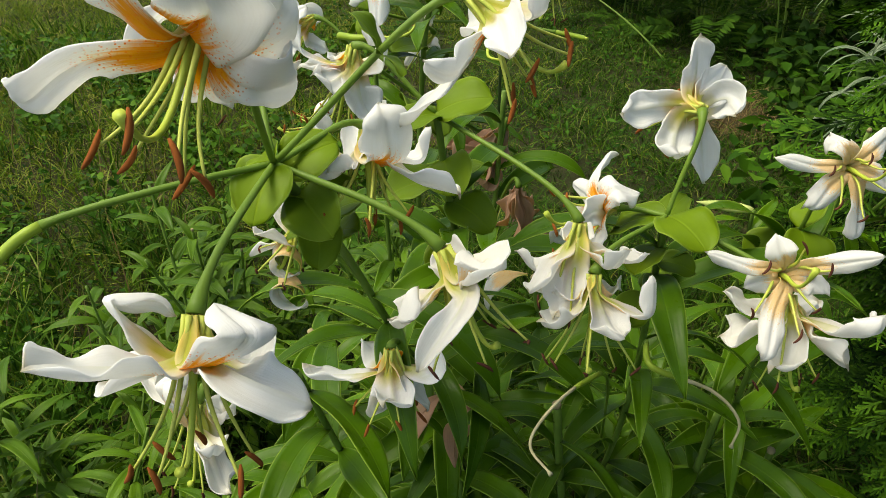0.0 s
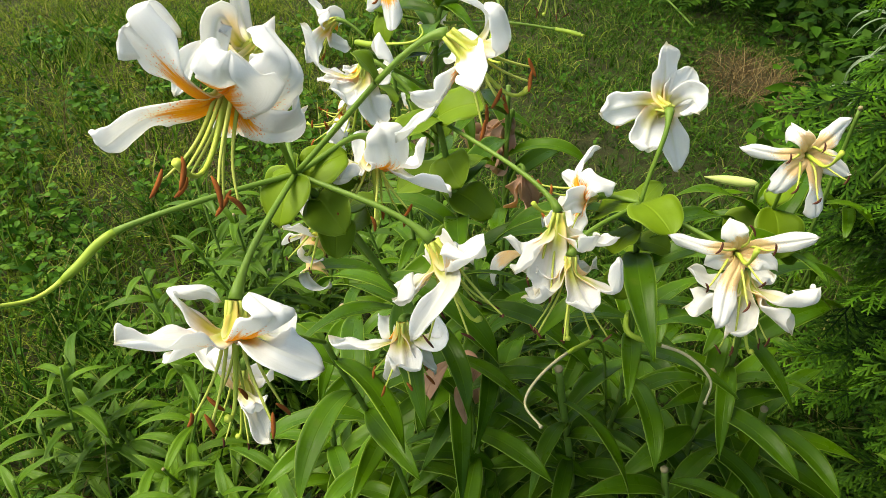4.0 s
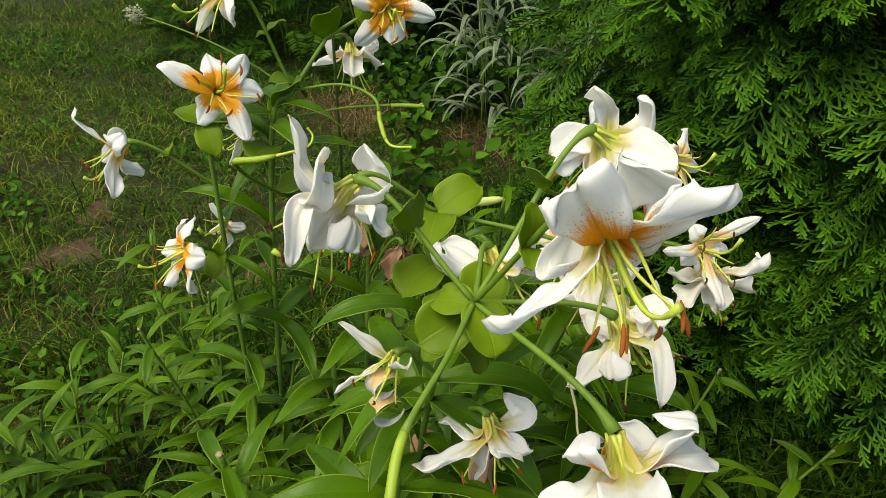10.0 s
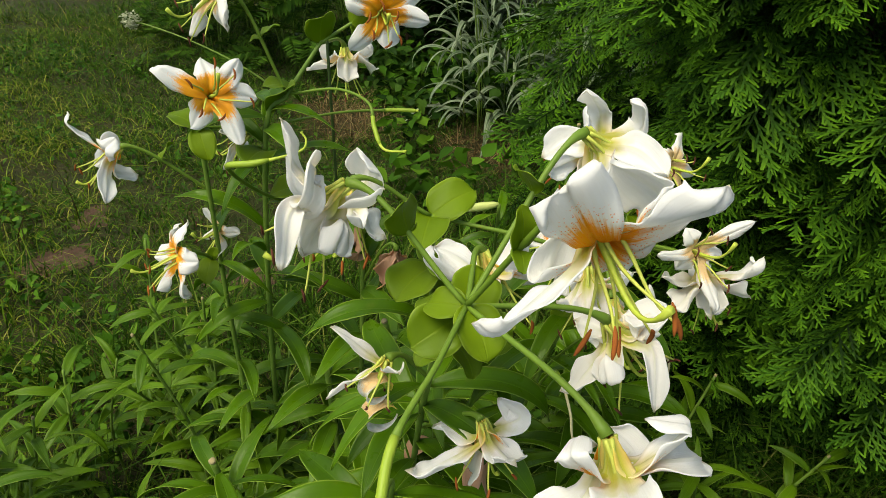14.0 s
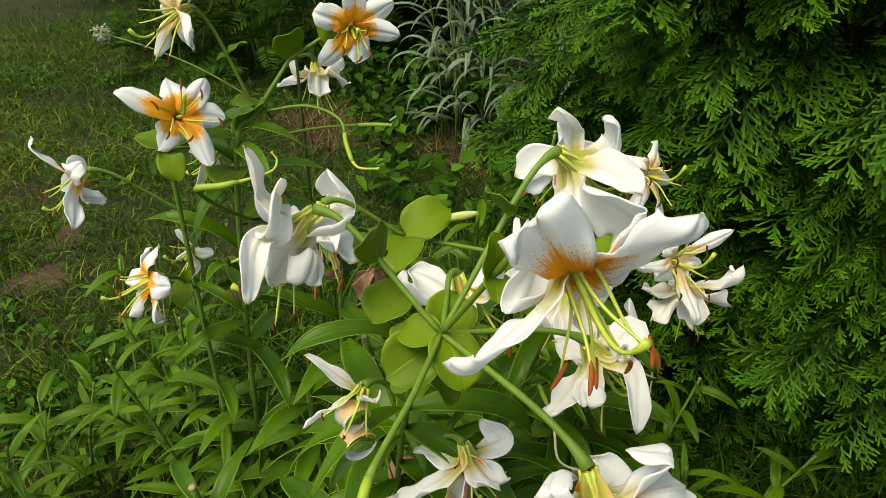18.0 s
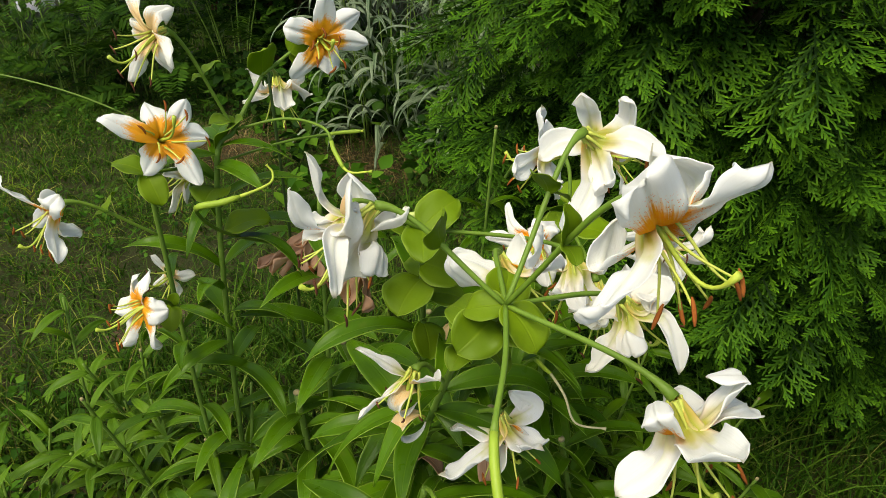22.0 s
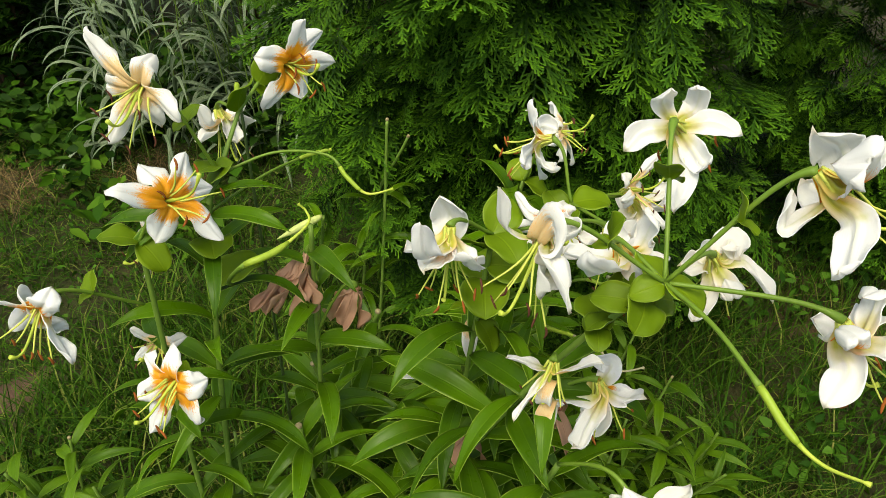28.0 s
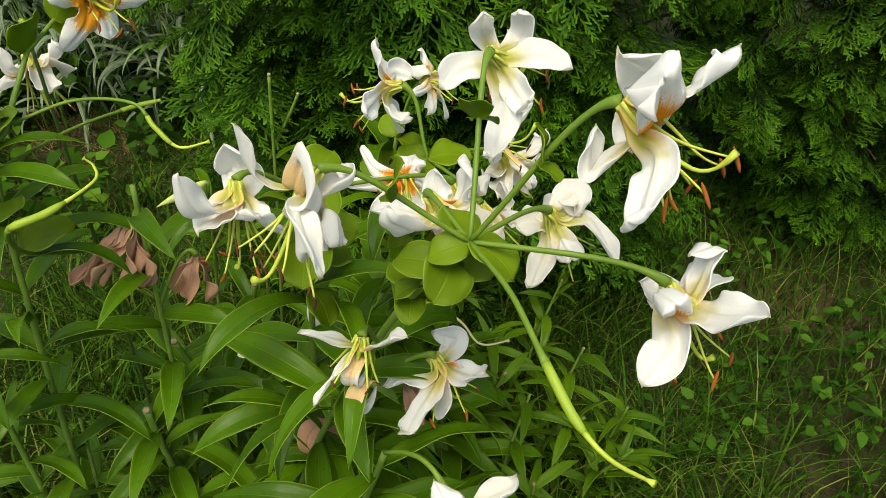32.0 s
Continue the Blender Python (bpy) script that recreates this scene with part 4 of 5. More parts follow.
for i, (x, y, h, n) in enumerate([(0.98, 3.62, 0.55, 70), (1.25, 3.35, 0.7, 90), (1.5, 3.05, 0.75, 80), (1.3, 3.85, 0.8, 70), (1.62, 3.4, 0.9, 70), (1.0, 4.2, 0.6, 60)]):
    feathery_plant(x, y, h, n, 90 + i)


def phlox():
    """A pale flower head on a leafy stem in front of the shrubs."""
    g = np.random.default_rng(12)
    x, y = 0.89, 3.54
    m = Matrix.Translation((x, y, 0))
    p = thing("phlox", m, "pale lilac flower head on a leafy stem", "phlox")
    V, F, U = tube(curve((0, 0, 0), (0.01, 0, 0.15), (0.0, -0.02, 0.3), (-0.01, -0.03, 0.46), 8), np.linspace(0.004, 0.003, 8), 6)
    part("stem", mesh("stem", V, F, [M_STEM], U), p, m)
    u = g.normal(0, 1, (46, 3))
    u /= np.linalg.norm(u, axis=1, keepdims=True)
    u[:, 2] = np.abs(u[:, 2]) - 0.2
    V, F, U = [], [], []
    for c in u * np.array([0.085, 0.085, 0.07]):
        k = len(V)
        n = Vector(c).normalized().to_track_quat("Z", "Y")
        V.append(np.array([0, 0, 0]))
        for j in range(10):
            a, rr = j * math.pi / 5, 0.0145 if j % 2 == 0 else 0.008
            V.append(np.array([rr * math.cos(a), rr * math.sin(a), 0.002 if j % 2 == 0 else 0.0]))
        for j in range(k, k + 11):
            V[j] = np.array(n @ Vector(V[j])) + c
        F += [(k, k + 1 + j, k + 1 + (j + 1) % 10) for j in range(10)]
        U += [(0.5, 0.5)] * 11
    part("flower_head", mesh("flower_head", V, F, [M_PHLOX], U), p, Matrix.Translation((x - 0.01, y - 0.03, 0.47)))
    z = g.uniform(0.05, 0.44, 60)
    leafy("leaves", np.stack([x + g.normal(0, 0.03, 60), y + g.normal(0, 0.03, 60), z], -1), 0.075, 0.022, M_SHRUB, "", "", 13, parent=p)


phlox()

# ---- striped grass ----
def ribbon_grass():
    r = random.Random(3)
    for k, (cx, cy, n, h) in enumerate([(1.55, 2.08, 190, 0.8), (1.72, 1.74, 190, 0.85)]):
        m = Matrix.Translation((cx, cy, 0))
        g = thing("ribbon_grass", m, "clump of arching green and cream striped grass", "ornamental grass", "striped grass clumps")
        shapes = []
        for i in range(9):
            P, F, U, S = grid(leaf_points(r.uniform(0.16, 0.32), r.uniform(0.013, 0.021), r.uniform(35, 80), r.uniform(-95, -40), 14, 4, 0.3, 0.0, 0.3, r.uniform(-60, 60), i, r.uniform(0.8, 1.8)), 0.0005)
            shapes.append(mesh("blade", P, F, [M_RIBBON], U))
        for i in range(n):
            a, d = r.uniform(0, 6.28), 0.22 * math.sqrt(r.random())
            z = r.uniform(0.05, h - 0.2)
            lean = r.uniform(0, 25)
            part("blade", r.choice(shapes), g, Matrix.Translation((cx + d * math.cos(a), cy + d * math.sin(a), z)) @ Matrix.Rotation(a - 1.57 + r.uniform(-1.2, 1.2), 4, "Z") @ Matrix.Rotation(radians(-lean), 4, "X"))
        for i in range(16):
            a, d = r.uniform(0, 6.28), 0.24 * math.sqrt(r.random())
            p = np.array([cx + d * math.cos(a), cy + d * math.sin(a), 0])
            V, F, U = tube(curve(p, p + (0, 0, h * 0.3), p + (0.03 * math.cos(a), 0.03 * math.sin(a), h * 0.6), p + (0.08 * math.cos(a), 0.08 * math.sin(a), h * 0.85), 8), np.linspace(0.003, 0.0015, 8), 6)
            part("stalk", mesh("stalk", V - np.array([cx, cy, 0]), F, [M_STEM], U), g, m)


ribbon_grass()

# ---- conifer hedge ----
def spray_arrays(length, laterals, subs, seed):
    """A flat fan of scale-leaved twigs along +Y as quads."""
    r = random.Random(seed)
    V, F, U = [], [], []

    def twig(p, ang, L, w, drop, fine=False):
        d, s = np.array([math.sin(ang), math.cos(ang), -drop]), np.array([math.cos(ang), -math.sin(ang), 0])
        k = len(V)
        steps = ((0, 0.75), (1.0, 0.8)) if fine else ((0, 0.7), (0.55, 1.0), (1.0, 0.35))
        for t, q in steps:
            c = p + d * L * t - np.array([0, 0, 1]) * L * 0.12 * t * t
            V.extend([c - s * w * q, c + s * w * q])
            U.extend([(0, p[1] / length * 0.6 + 0.4 * t), (1, p[1] / length * 0.6 + 0.4 * t)])
        F.append((k, k + 1, k + 3, k + 2))
        if not fine:
            F.append((k + 2, k + 3, k + 5, k + 4))
        return d

    twig(np.zeros(3), 0.0, length, 0.0017, 0.1)
    for i in range(laterals):
        t = 0.1 + 0.88 * i / laterals
        side = 1 if i % 2 else -1
        p = np.array([0, length * t, -length * (0.1 * t + 0.12 * t * t)])
        L = length * (0.46 * math.sin(math.pi * (0.25 + 0.68 * t)) + 0.06) * r.uniform(0.75, 1.15)
        a = side * r.uniform(0.5, 1.0)
        d = twig(p, a, L, 0.0019, r.uniform(0.05, 0.3))
        for j in range(subs):
            tt = 0.15 + 0.8 * j / subs
            twig(p + d * L * tt - np.array([0, 0, L * 0.12 * tt * tt]), a + (0.6 if j % 2 else -0.6) * r.uniform(0.8, 1.2), (0.27 * L * (1.05 - 0.6 * tt) + 0.0035) * r.uniform(0.7, 1.3), 0.0018, r.uniform(-0.1, 0.35), True)
    return np.array(V), np.array(F), np.array(U)


SPRAYS = [spray_arrays(0.14, 15, 7, 1), spray_arrays(0.115, 13, 7, 2), spray_arrays(0.165, 16, 8, 3)]
COARSE = [spray_arrays(0.17, 10, 4, 4), spray_arrays(0.15, 10, 4, 5)]


def thuja(cx, cy, radius, tall, branches, seed, label, near):
    """A conifer: trunk, limbs, single sprays on the side that the path passes, and the rest of the crown."""
    r = random.Random(seed)
    m0 = Matrix.Translation((cx, cy, 0))
    tree = thing("conifer", m0, label, "conifer", "conifer hedge")
    V, F, U = tube([(0, 0, -0.05), (0, 0, tall * 0.5), (0.02, 0, tall * 0.95)], [0.05, 0.035, 0.006], 10)
    part("trunk", mesh("trunk", V, F, [M_BARK], U), tree, m0)
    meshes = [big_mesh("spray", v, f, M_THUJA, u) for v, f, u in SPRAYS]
    AV, AF, AU, k = [], [], [], 0
    singles = 0

    def add(shape, m):
        nonlocal k
        v, f, u = shape
        A = np.array(m)
        AV.append(v @ A[:3, :3].T + A[:3, 3])
        AF.append(f + k)
        AU.append(u)
        k += len(v)

    toward = math.atan2(0.35 - cy, -0.3 - cx)
    for i in range(branches):
        z = 0.1 + (tall - 0.2) * (i + r.random()) / branches
        z = 0.08 + (z - 0.08) ** 1.12 * 0.92
        front = r.random() < 0.78
        a = toward + (r.gauss(0, 0.75) if front else r.uniform(0, 6.28))
        R = radius * (1.08 - 0.55 * max(0, (z - 0.35) / tall) ** 1.2) * (0.9 + 0.16 * math.sin(a * 5 + z * 9 + seed)) * r.uniform(0.86, 1.08)
        R *= min(1.0, 0.52 + z * 0.85)
        out = np.array([math.cos(a), math.sin(a), 0])
        tip = np.array([cx, cy, 0]) + out * R + np.array([0, 0, z])
        root = np.array([cx, cy, max(0.05, z - 0.25)])
        facing = math.cos(a - toward) > 0.1 and z < 1.35
        if facing and i % 4 == 0:
            V, F, U = tube(curve(root, root + (tip - root) * 0.4, tip - out * 0.2 + (0, 0, 0.02), tip - out * 0.06, 8), np.linspace(0.009, 0.0018, 8), 6)
            part("limb", mesh("limb", V - np.array([cx, cy, 0]), F, [M_BARK], U), tree, m0)
        count = (11 if z > 0.45 else 7) if facing else 5
        for j in range(count):
            back = 0.3 * (j / count) ** 0.8 * r.uniform(0.6, 1.2)
            off = np.array([-out[1], out[0], 0]) * r.uniform(-1, 1) * (0.04 + back * 0.55)
            p = tip - out * back + off + np.array([0, 0, r.uniform(-0.05, 0.04)])
            ya = a + r.uniform(-0.75, 0.75)
            m = Matrix.Translation(Vector(p)) @ Matrix.Rotation(ya - math.pi / 2, 4, "Z") @ Matrix.Rotation(radians(r.uniform(-50, 12)), 4, "X") @ Matrix.Rotation(radians(r.gauss(0, 24)), 4, "Y") @ Matrix.Scale(r.uniform(0.75, 1.15), 4)
            if facing:
                if singles < near and j < 3 and 0.2 < z < 1.1:
                    part("spray", meshes[j % 3], tree, m)
                    singles += 1
                else:
                    add(SPRAYS[(i + j) % 3], m)
            else:
                add(COARSE[j % 2], Matrix.Translation(Vector(p)) @ m.to_3x3().to_4x4())
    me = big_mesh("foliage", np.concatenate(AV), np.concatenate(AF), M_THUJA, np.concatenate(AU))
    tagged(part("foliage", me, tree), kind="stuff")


thuja(1.15, 0.65, 0.56, 2.4, 300, 21, "dense green scale-leaved conifer with drooping flat sprays", 280)
thuja(1.75, -0.35, 0.58, 2.3, 170, 22, "dense green scale-leaved conifer beside its neighbour", 40)

thuja(2.15, 1.45, 0.55, 2.6, 120, 23, "dense dark conifer behind the striped grass", 30)
thuja(1.75, 0.5, 0.6, 2.7, 120, 24, "dense dark conifer standing behind the front row", 10)
thuja(2.3, -0.6, 0.65, 2.7, 120, 25, "dense dark conifer standing behind the front row", 10)
thuja(1.2, -1.15, 0.55, 2.2, 110, 26, "dense dark conifer at the end of the row", 10)

# ---- lilies ----
HUB = (-0.084, 0.339, 0.885)
hub = lily([(0.1, 0.68, 0), (0.03, 0.56, 0.42), (-0.05, 0.42, 0.75), HUB], "leaning lily stem crowned by white recurved flowers with orange throats", 34, phase=0.4, whorl=13, size=(1.05, 0.75), last=0.66, broad=0.82)
flower(hub, (-0.082, 0.26, 0.988), (-0.15, -0.8, -0.58), HUB, size=1.05, spread=12, droop=0.08, style_up=0.45, spans=[
    ((-6.7, -1.9, -3.6), (-3.4, -2.3, -1.4), 0, 0.74), ((1.6, -5.7, 2.2), (0.9, -3.4, 0.3), 0, 1.1), ((-2.2, -0.1, 1.7), (-3.9, -1.9, 3.0), 20, 1.1),
    ((1.8, 0.4, 2.0), (3.2, -1.8, 0.4), 20, 1.1), ((3.3, -0.7, -2.9), (1.6, -2.0, -2.4), 10, 1.05), ((0.3, 1.5, -1.7), (-0.9, 1.2, -4.3), 60, 0.7)])
flower(hub, (-0.091, 0.218, 0.882), (-0.05, -0.5, -0.86), HUB, size=1.0, spread=14, droop=0.1, bract=0, spans=[
    ((-3.8, -5.0, 1.5), (-2.3, -3.2, -0.1), 20, 1.0), ((-1.4, 0.9, 0.4), (-3.3, -0.4, 0.9), 110, 0.58), ((1.3, -1.0, 1.6), (2.9, -2.6, 1.1), 40, 0.75),
    ((4.6, -2.6, -2.3), (2.5, -2.7, -1.1), 20, 0.85), ((-4.4, 0.5, -4.4), (-2.4, -0.8, -2.6), 20, 0.8), ((2.2, 1.4, -2.0), (2.0, -0.4, -2.4), 60, 0.8)])
flower(hub, (0.004, 0.3, 0.86), (0.42, -0.3, -0.82), HUB, size=0.95, state="faded", bract=0, droop=0.1, spans=[
    ((-1.0, -5.4, -3.2), (1.2, -2.9, -1.0), 20, 0.62), ((-1.7, -1.3, -1.5), (-1.9, -2.3, -2.9), 80, 0.85), ((1.2, -2.3, -0.8), (2.4, -1.4, 0.3), 10, 1.1),
    ((-1.9, 0.3, -5.7), (-0.6, -0.3, -3.0), 0, 0.8), ((2.6, 1.2, -2.4), (2.2, 0.4, -1.6), 30, 0.95), ((0.0, 2.4, -1.8), (0.4, 1.6, -1.8), 60, 0.9)])
flower(hub, (-0.039, 0.379, 0.887), (0.05, -0.5, -0.86), HUB, size=0.92, bract=0, droop=0.1, spans=[
    ((-3.6, 2.0, -0.5), (-2.3, 0.4, -1.8), 0, 1.0), ((5.3, -2.2, -3.0), (3.0, -1.6, -2.3), 10, 1.0), ((1.4, -3.0, 2.1), (1.4, -2.4, -0.6), 0, 1.05),
    ((3.7, 0.5, -0.1), (3.0, 0.0, -2.0), 40, 0.8), ((-1.0, 4.0, -1.5), (-0.4, 2.3, -1.8), 20, 1.0), ((-1.8, -3.2, -1.2), (-1.2, -1.9, -1.8), 40, 0.8)])
flower(hub, (0.015, 0.35, 0.971), (0.72, -0.25, -0.62), HUB, size=0.88, bract=0.5, droop=0.1, spans=[
    ((-3.0, -1.2, -6.5), (-0.4, -1.4, -3.4), 0, 0.85), ((0.1, 3.3, -3.0), (0.9, 2.2, -1.7), 50, 0.8), ((1.6, -5.3, -1.3), (1.5, -3.1, -0.5), 40, 0.78),
    ((2.9, -1.8, 2.2), (3.4, -1.6, -0.2), 110, 0.78), ((0.2, 0.6, 2.6), (2.6, 1.2, 0.6), 20, 0.66), ((-2.0, -3.3, -2.6), (-0.6, -2.6, -3.0), 70, 0.8)])
flower(hub, (-0.116, 0.422, 0.942), (-0.62, 0.3, -0.6), HUB, size=1.0, state="faded", spans=[
    ((-5.9, -2.4, -2.9), (-4.1, -0.5, -0.4), 20, 0.62), ((-2.5, 3.3, 3.6), (-2.1, 3.2, 0.6), 20, 0.55), ((-3.1, -0.9, -0.2), (-2.5, -0.2, 1.8), -150, 0.8),
    ((-0.9, -1.5, -2.0), (-2.2, -1.8, -3.7), 110, 1.0), ((2.2, -0.6, -0.8), (0.6, -1.5, -1.2), 20, 0.7), ((-3.4, 0.2, -4.0), (-2.2, 0.2, -2.2), 60, 1.0)])
flower(hub, (-0.093, 0.414, 0.795), (-0.45, 0.1, -0.85), (-0.05, 0.42, 0.75), size=0.5, state="faded", bract=0, stamens=5, spread=24, spans=[
    ((-2.7, 3.5, 1.8), (-1.6, 2.0, 0.7), 20, 0.85), ((-1.7, -4.0, 2.2), (-1.0, -2.2, 0.8), 20, 1.2), ((-4.0, 2.3, -3.7), (-1.8, 1.0, -1.7), 20, 0.8)])
flower(hub, (-0.028, 0.378, 0.724), (0.08, -0.3, -0.95), (-0.01, 0.48, 0.62), size=0.88, bract=0, droop=0.1, spans=[
    ((-6.0, 0.6, -3.6), (-3.0, 0.1, -2.8), 0, 0.95), ((-1.6, 3.9, -3.1), (-1.1, 2.2, -2.4), 0, 1.0), ((-0.2, 0.2, -6.0), (-1.0, -0.4, -3.6), 20, 1.15),
    ((2.6, 1.0, 0.2), (3.5, -1.1, -0.9), 20, 0.8), ((-0.1, -4.4, -0.8), (0.3, -3.0, -2.2), 10, 1.1), ((2.6, -1.6, -4.2), (1.5, -1.2, -2.8), 20, 0.9)])
low = lily([(-0.02, 0.55, 0), (-0.06, 0.48, 0.4), (-0.1, 0.4, 0.68)], "short lily stem with one drooping white flower", 20, phase=1.9)
flower(low, (-0.15, 0.335, 0.714), (-0.15, -0.3, -0.9), (-0.1, 0.4, 0.68), size=0.85, state="faded", bract=0, lift=0.02, spans=[
    ((-5.3, 4.0, -0.6), (-2.7, 1.9, -1.6), 0, 0.85), ((-0.6, 0.8, 2.4), (-1.9, -0.8, 1.8), 30, 1.0), ((2.2, -4.7, 0.1), (1.4, -2.6, -1.4), 0, 0.9),
    ((1.9, -3.6, -4.4), (0.8, -1.8, -2.8), 0, 0.95), ((-3.4, 2.6, 1.6), (-2.6, 1.3, -0.2), 10, 1.1), ((0.8, 2.0, -3.6), (0.4, 1.2, -2.2), 30, 1.1)])
pod(hub, [HUB, (-0.13, 0.305, 0.888), (-0.177, 0.277, 0.883), (-0.198, 0.258, 0.869), (-0.213, 0.24, 0.864), (-0.23, 0.22, 0.874)], (0.4, 0.66), 0.0028)

HUB2 = (0.164, 0.438, 0.799)
p2 = lily([(0.2, 0.68, 0), (0.21, 0.56, 0.45), HUB2], "lily stem with pale faded flowers over broad bracts", 30, phase=1.1, whorl=9, broad=0.9)
flower(p2, (0.183, 0.468, 0.866), (-0.1, 0.95, -0.2), HUB2, size=0.9, bract=0, spans=[
    ((-0.4, 3.0, 4.1), (-0.2, 2.4, 1.9), 0, 0.8), ((2.9, 0.1, -0.2), (2.1, 1.7, 0.3), 10, 1.0), ((1.9, 1.3, -6.3), (1.0, 1.7, -3.0), 0, 0.8),
    ((-1.8, -0.8, -3.4), (-1.1, 1.2, -2.2), 10, 1.05), ((-4.5, 2.9, -1.3), (-2.2, 2.0, -0.4), 0, 0.95), ((2.2, 3.4, 2.0), (1.4, 2.6, 0.9), 20, 0.95)])
flower(p2, (0.227, 0.388, 0.785), (-0.1, -0.75, 0.6), HUB2, size=0.85, state="faded", bract=0, stamens=6, style_up=0.3, spans=[
    ((-0.9, 0.0, 3.2), (-0.6, -0.9, 2.2), 60, 0.9), ((3.6, -3.8, 4.1), (1.6, -2.2, 2.4), 0, 0.62), ((-5.2, -0.6, 2.1), (-2.4, -1.3, 1.5), 0, 0.5),
    ((-2.2, -5.8, -2.0), (-1.2, -3.2, -0.4), 0, 0.75), ((2.2, -2.3, 0.3), (1.5, -1.8, 0.8), 60, 0.8), ((-2.5, -0.8, -0.4), (-1.6, -1.2, 0.4), 60, 0.8)])
flower(p2, (0.232, 0.376, 0.778), (0.1, -0.55, -0.8), HUB2, size=0.85, state="faded", bract=0, stamens=4, spans=[
    ((3.3, -4.8, 0.6), (2.1, -2.6, -0.8), 0, 1.25), ((2.3, -4.4, -2.4), (1.3, -2.3, -1.9), 0, 1.2), ((-3.5, -1.1, -3.4), (-2.0, -1.0, -2.2), 0, 1.3),
    ((-3.8, 1.2, -0.8), (-2.2, 0.4, -1.6), 20, 1.0), ((-0.4, -3.0, -3.8), (-0.1, -1.8, -2.2), 0, 1.3), ((3.0, 1.4, -1.6), (1.8, 0.8, -1.8), 20, 1.0)])
flower(p2, (0.101, 0.37, 0.796), (-0.02, -0.5, -0.85), HUB2, size=0.85, state="faded", bract=0, spans=[
    ((3.6, -1.2, 0.7), (3.2, -2.2, -1.7), 0, 0.75), ((1.2, -4.3, -1.9), (0.6, -2.6, -2.1), 0, 1.15), ((-2.6, -2.6, -2.7), (-1.5, -1.6, -2.1), 10, 1.15),
    ((-3.2, 0.6, -1.6), (-2.0, 0.3, -2.0), 30, 1.0), ((2.4, 1.6, -2.4), (1.4, 1.0, -2.0), 30, 0.9), ((0.0, 2.4, -2.2), (0.0, 1.3, -2.0), 30, 0.9)])
flower(p2, (0.13, 0.452, 0.797), (-0.72, -0.3, 0.1), HUB2, size=0.8, bract=0, spans=[
    ((0.2, 4.6, 2.4), (-1.4, 2.4, 1.0), 0, 0.55), ((1.4, -0.8, 1.6), (-0.6, -1.0, 2.2), 20, 1.1), ((-2.3, 5.0, -0.8), (-1.6, 2.6, -0.6), 0, 0.7),
    ((-2.8, -3.0, -3.0), (-1.8, -1.6, -1.2), 20, 1.0), ((-4.0, 1.5, -4.0), (-2.2, 1.0, -2.0), 0, 1.0), ((-3.2, -3.2, 1.0), (-2.0, -1.8, 0.8), 20, 0.9)])

HUB3 = (0.0, 0.49, 0.85)
p3 = lily([(0.1, 0.6, 0), (0.06, 0.55, 0.45), HUB3], "lily stem with white flowers turning peach inside", 26, phase=2.3, whorl=9, last=0.9)
flower(p3, (0.093, 0.394, 0.819), (-0.05, -0.35, -0.93), HUB3, size=0.9, state="faded", bract=0, spans=[
    ((-3.9, -0.7, -1.8), (-2.6, -0.6, -3.4), 20, 0.7), ((-3.3, -3.6, -3.0), (-1.9, -2.1, -2.8), 0, 0.85), ((2.6, -3.0, -0.3), (1.9, -2.2, -2.0), 50, 0.9),
    ((4.4, -1.0, -2.4), (2.5, -0.8, -2.3), 0, 0.8), ((0.6, 2.8, -2.2), (0.3, 1.6, -2.2), 40, 1.0), ((-1.0, -3.4, -4.8), (-0.6, -1.9, -2.9), 0, 1.15)])
flower(p3, (-0.06, 0.513, 0.89), (-0.3, 0.0, -0.95), HUB3, size=0.9, bract=0, spans=[
    ((-5.0, 0.8, 3.0), (-4.2, 0.6, -0.4), 20, 0.75), ((0.6, -1.2, -4.6), (0.3, -1.2, -2.6), 0, 1.1), ((-4.2, 0.8, -1.8), (-2.2, 0.2, -2.0), 20, 1.15),
    ((1.2, 1.2, 2.0), (2.2, 0.6, -0.4), 20, 1.1), ((-1.8, 3.4, -2.0), (-1.0, 2.0, -2.0), 30, 1.0), ((-2.6, -3.0, -1.2), (-1.6, -1.9, -2.2), 30, 1.0)])

p4 = lily([(0.36, 0.7, 0), (0.35, 0.6, 0.4), (0.31, 0.52, 0.74)], "lily stem with one pale starry flower", 24, phase=3.0, whorl=5)
flower(p4, (0.304, 0.486, 0.816), (0.1, -0.85, 0.4), (0.31, 0.52, 0.74), size=0.75, state="faded", bract=0, style_up=0.4, spans=[
    ((-5.3, -0.9, 1.2), (-2.6, -1.4, 0.8), 0, 0.6), ((1.3, -3.3, -4.4), (0.9, -2.2, -1.6), 0, 0.95), ((-2.4, -2.4, -2.3), (-1.3, -1.8, -0.6), 10, 1.0),
    ((-0.9, 1.3, 2.0), (-1.0, -0.9, 2.4), 40, 1.0), ((3.7, 0.9, 2.8), (1.8, -0.6, 1.9), 20, 0.9), ((3.4, -1.8, -0.8), (1.8, -1.7, 0.2), 40, 1.0)])

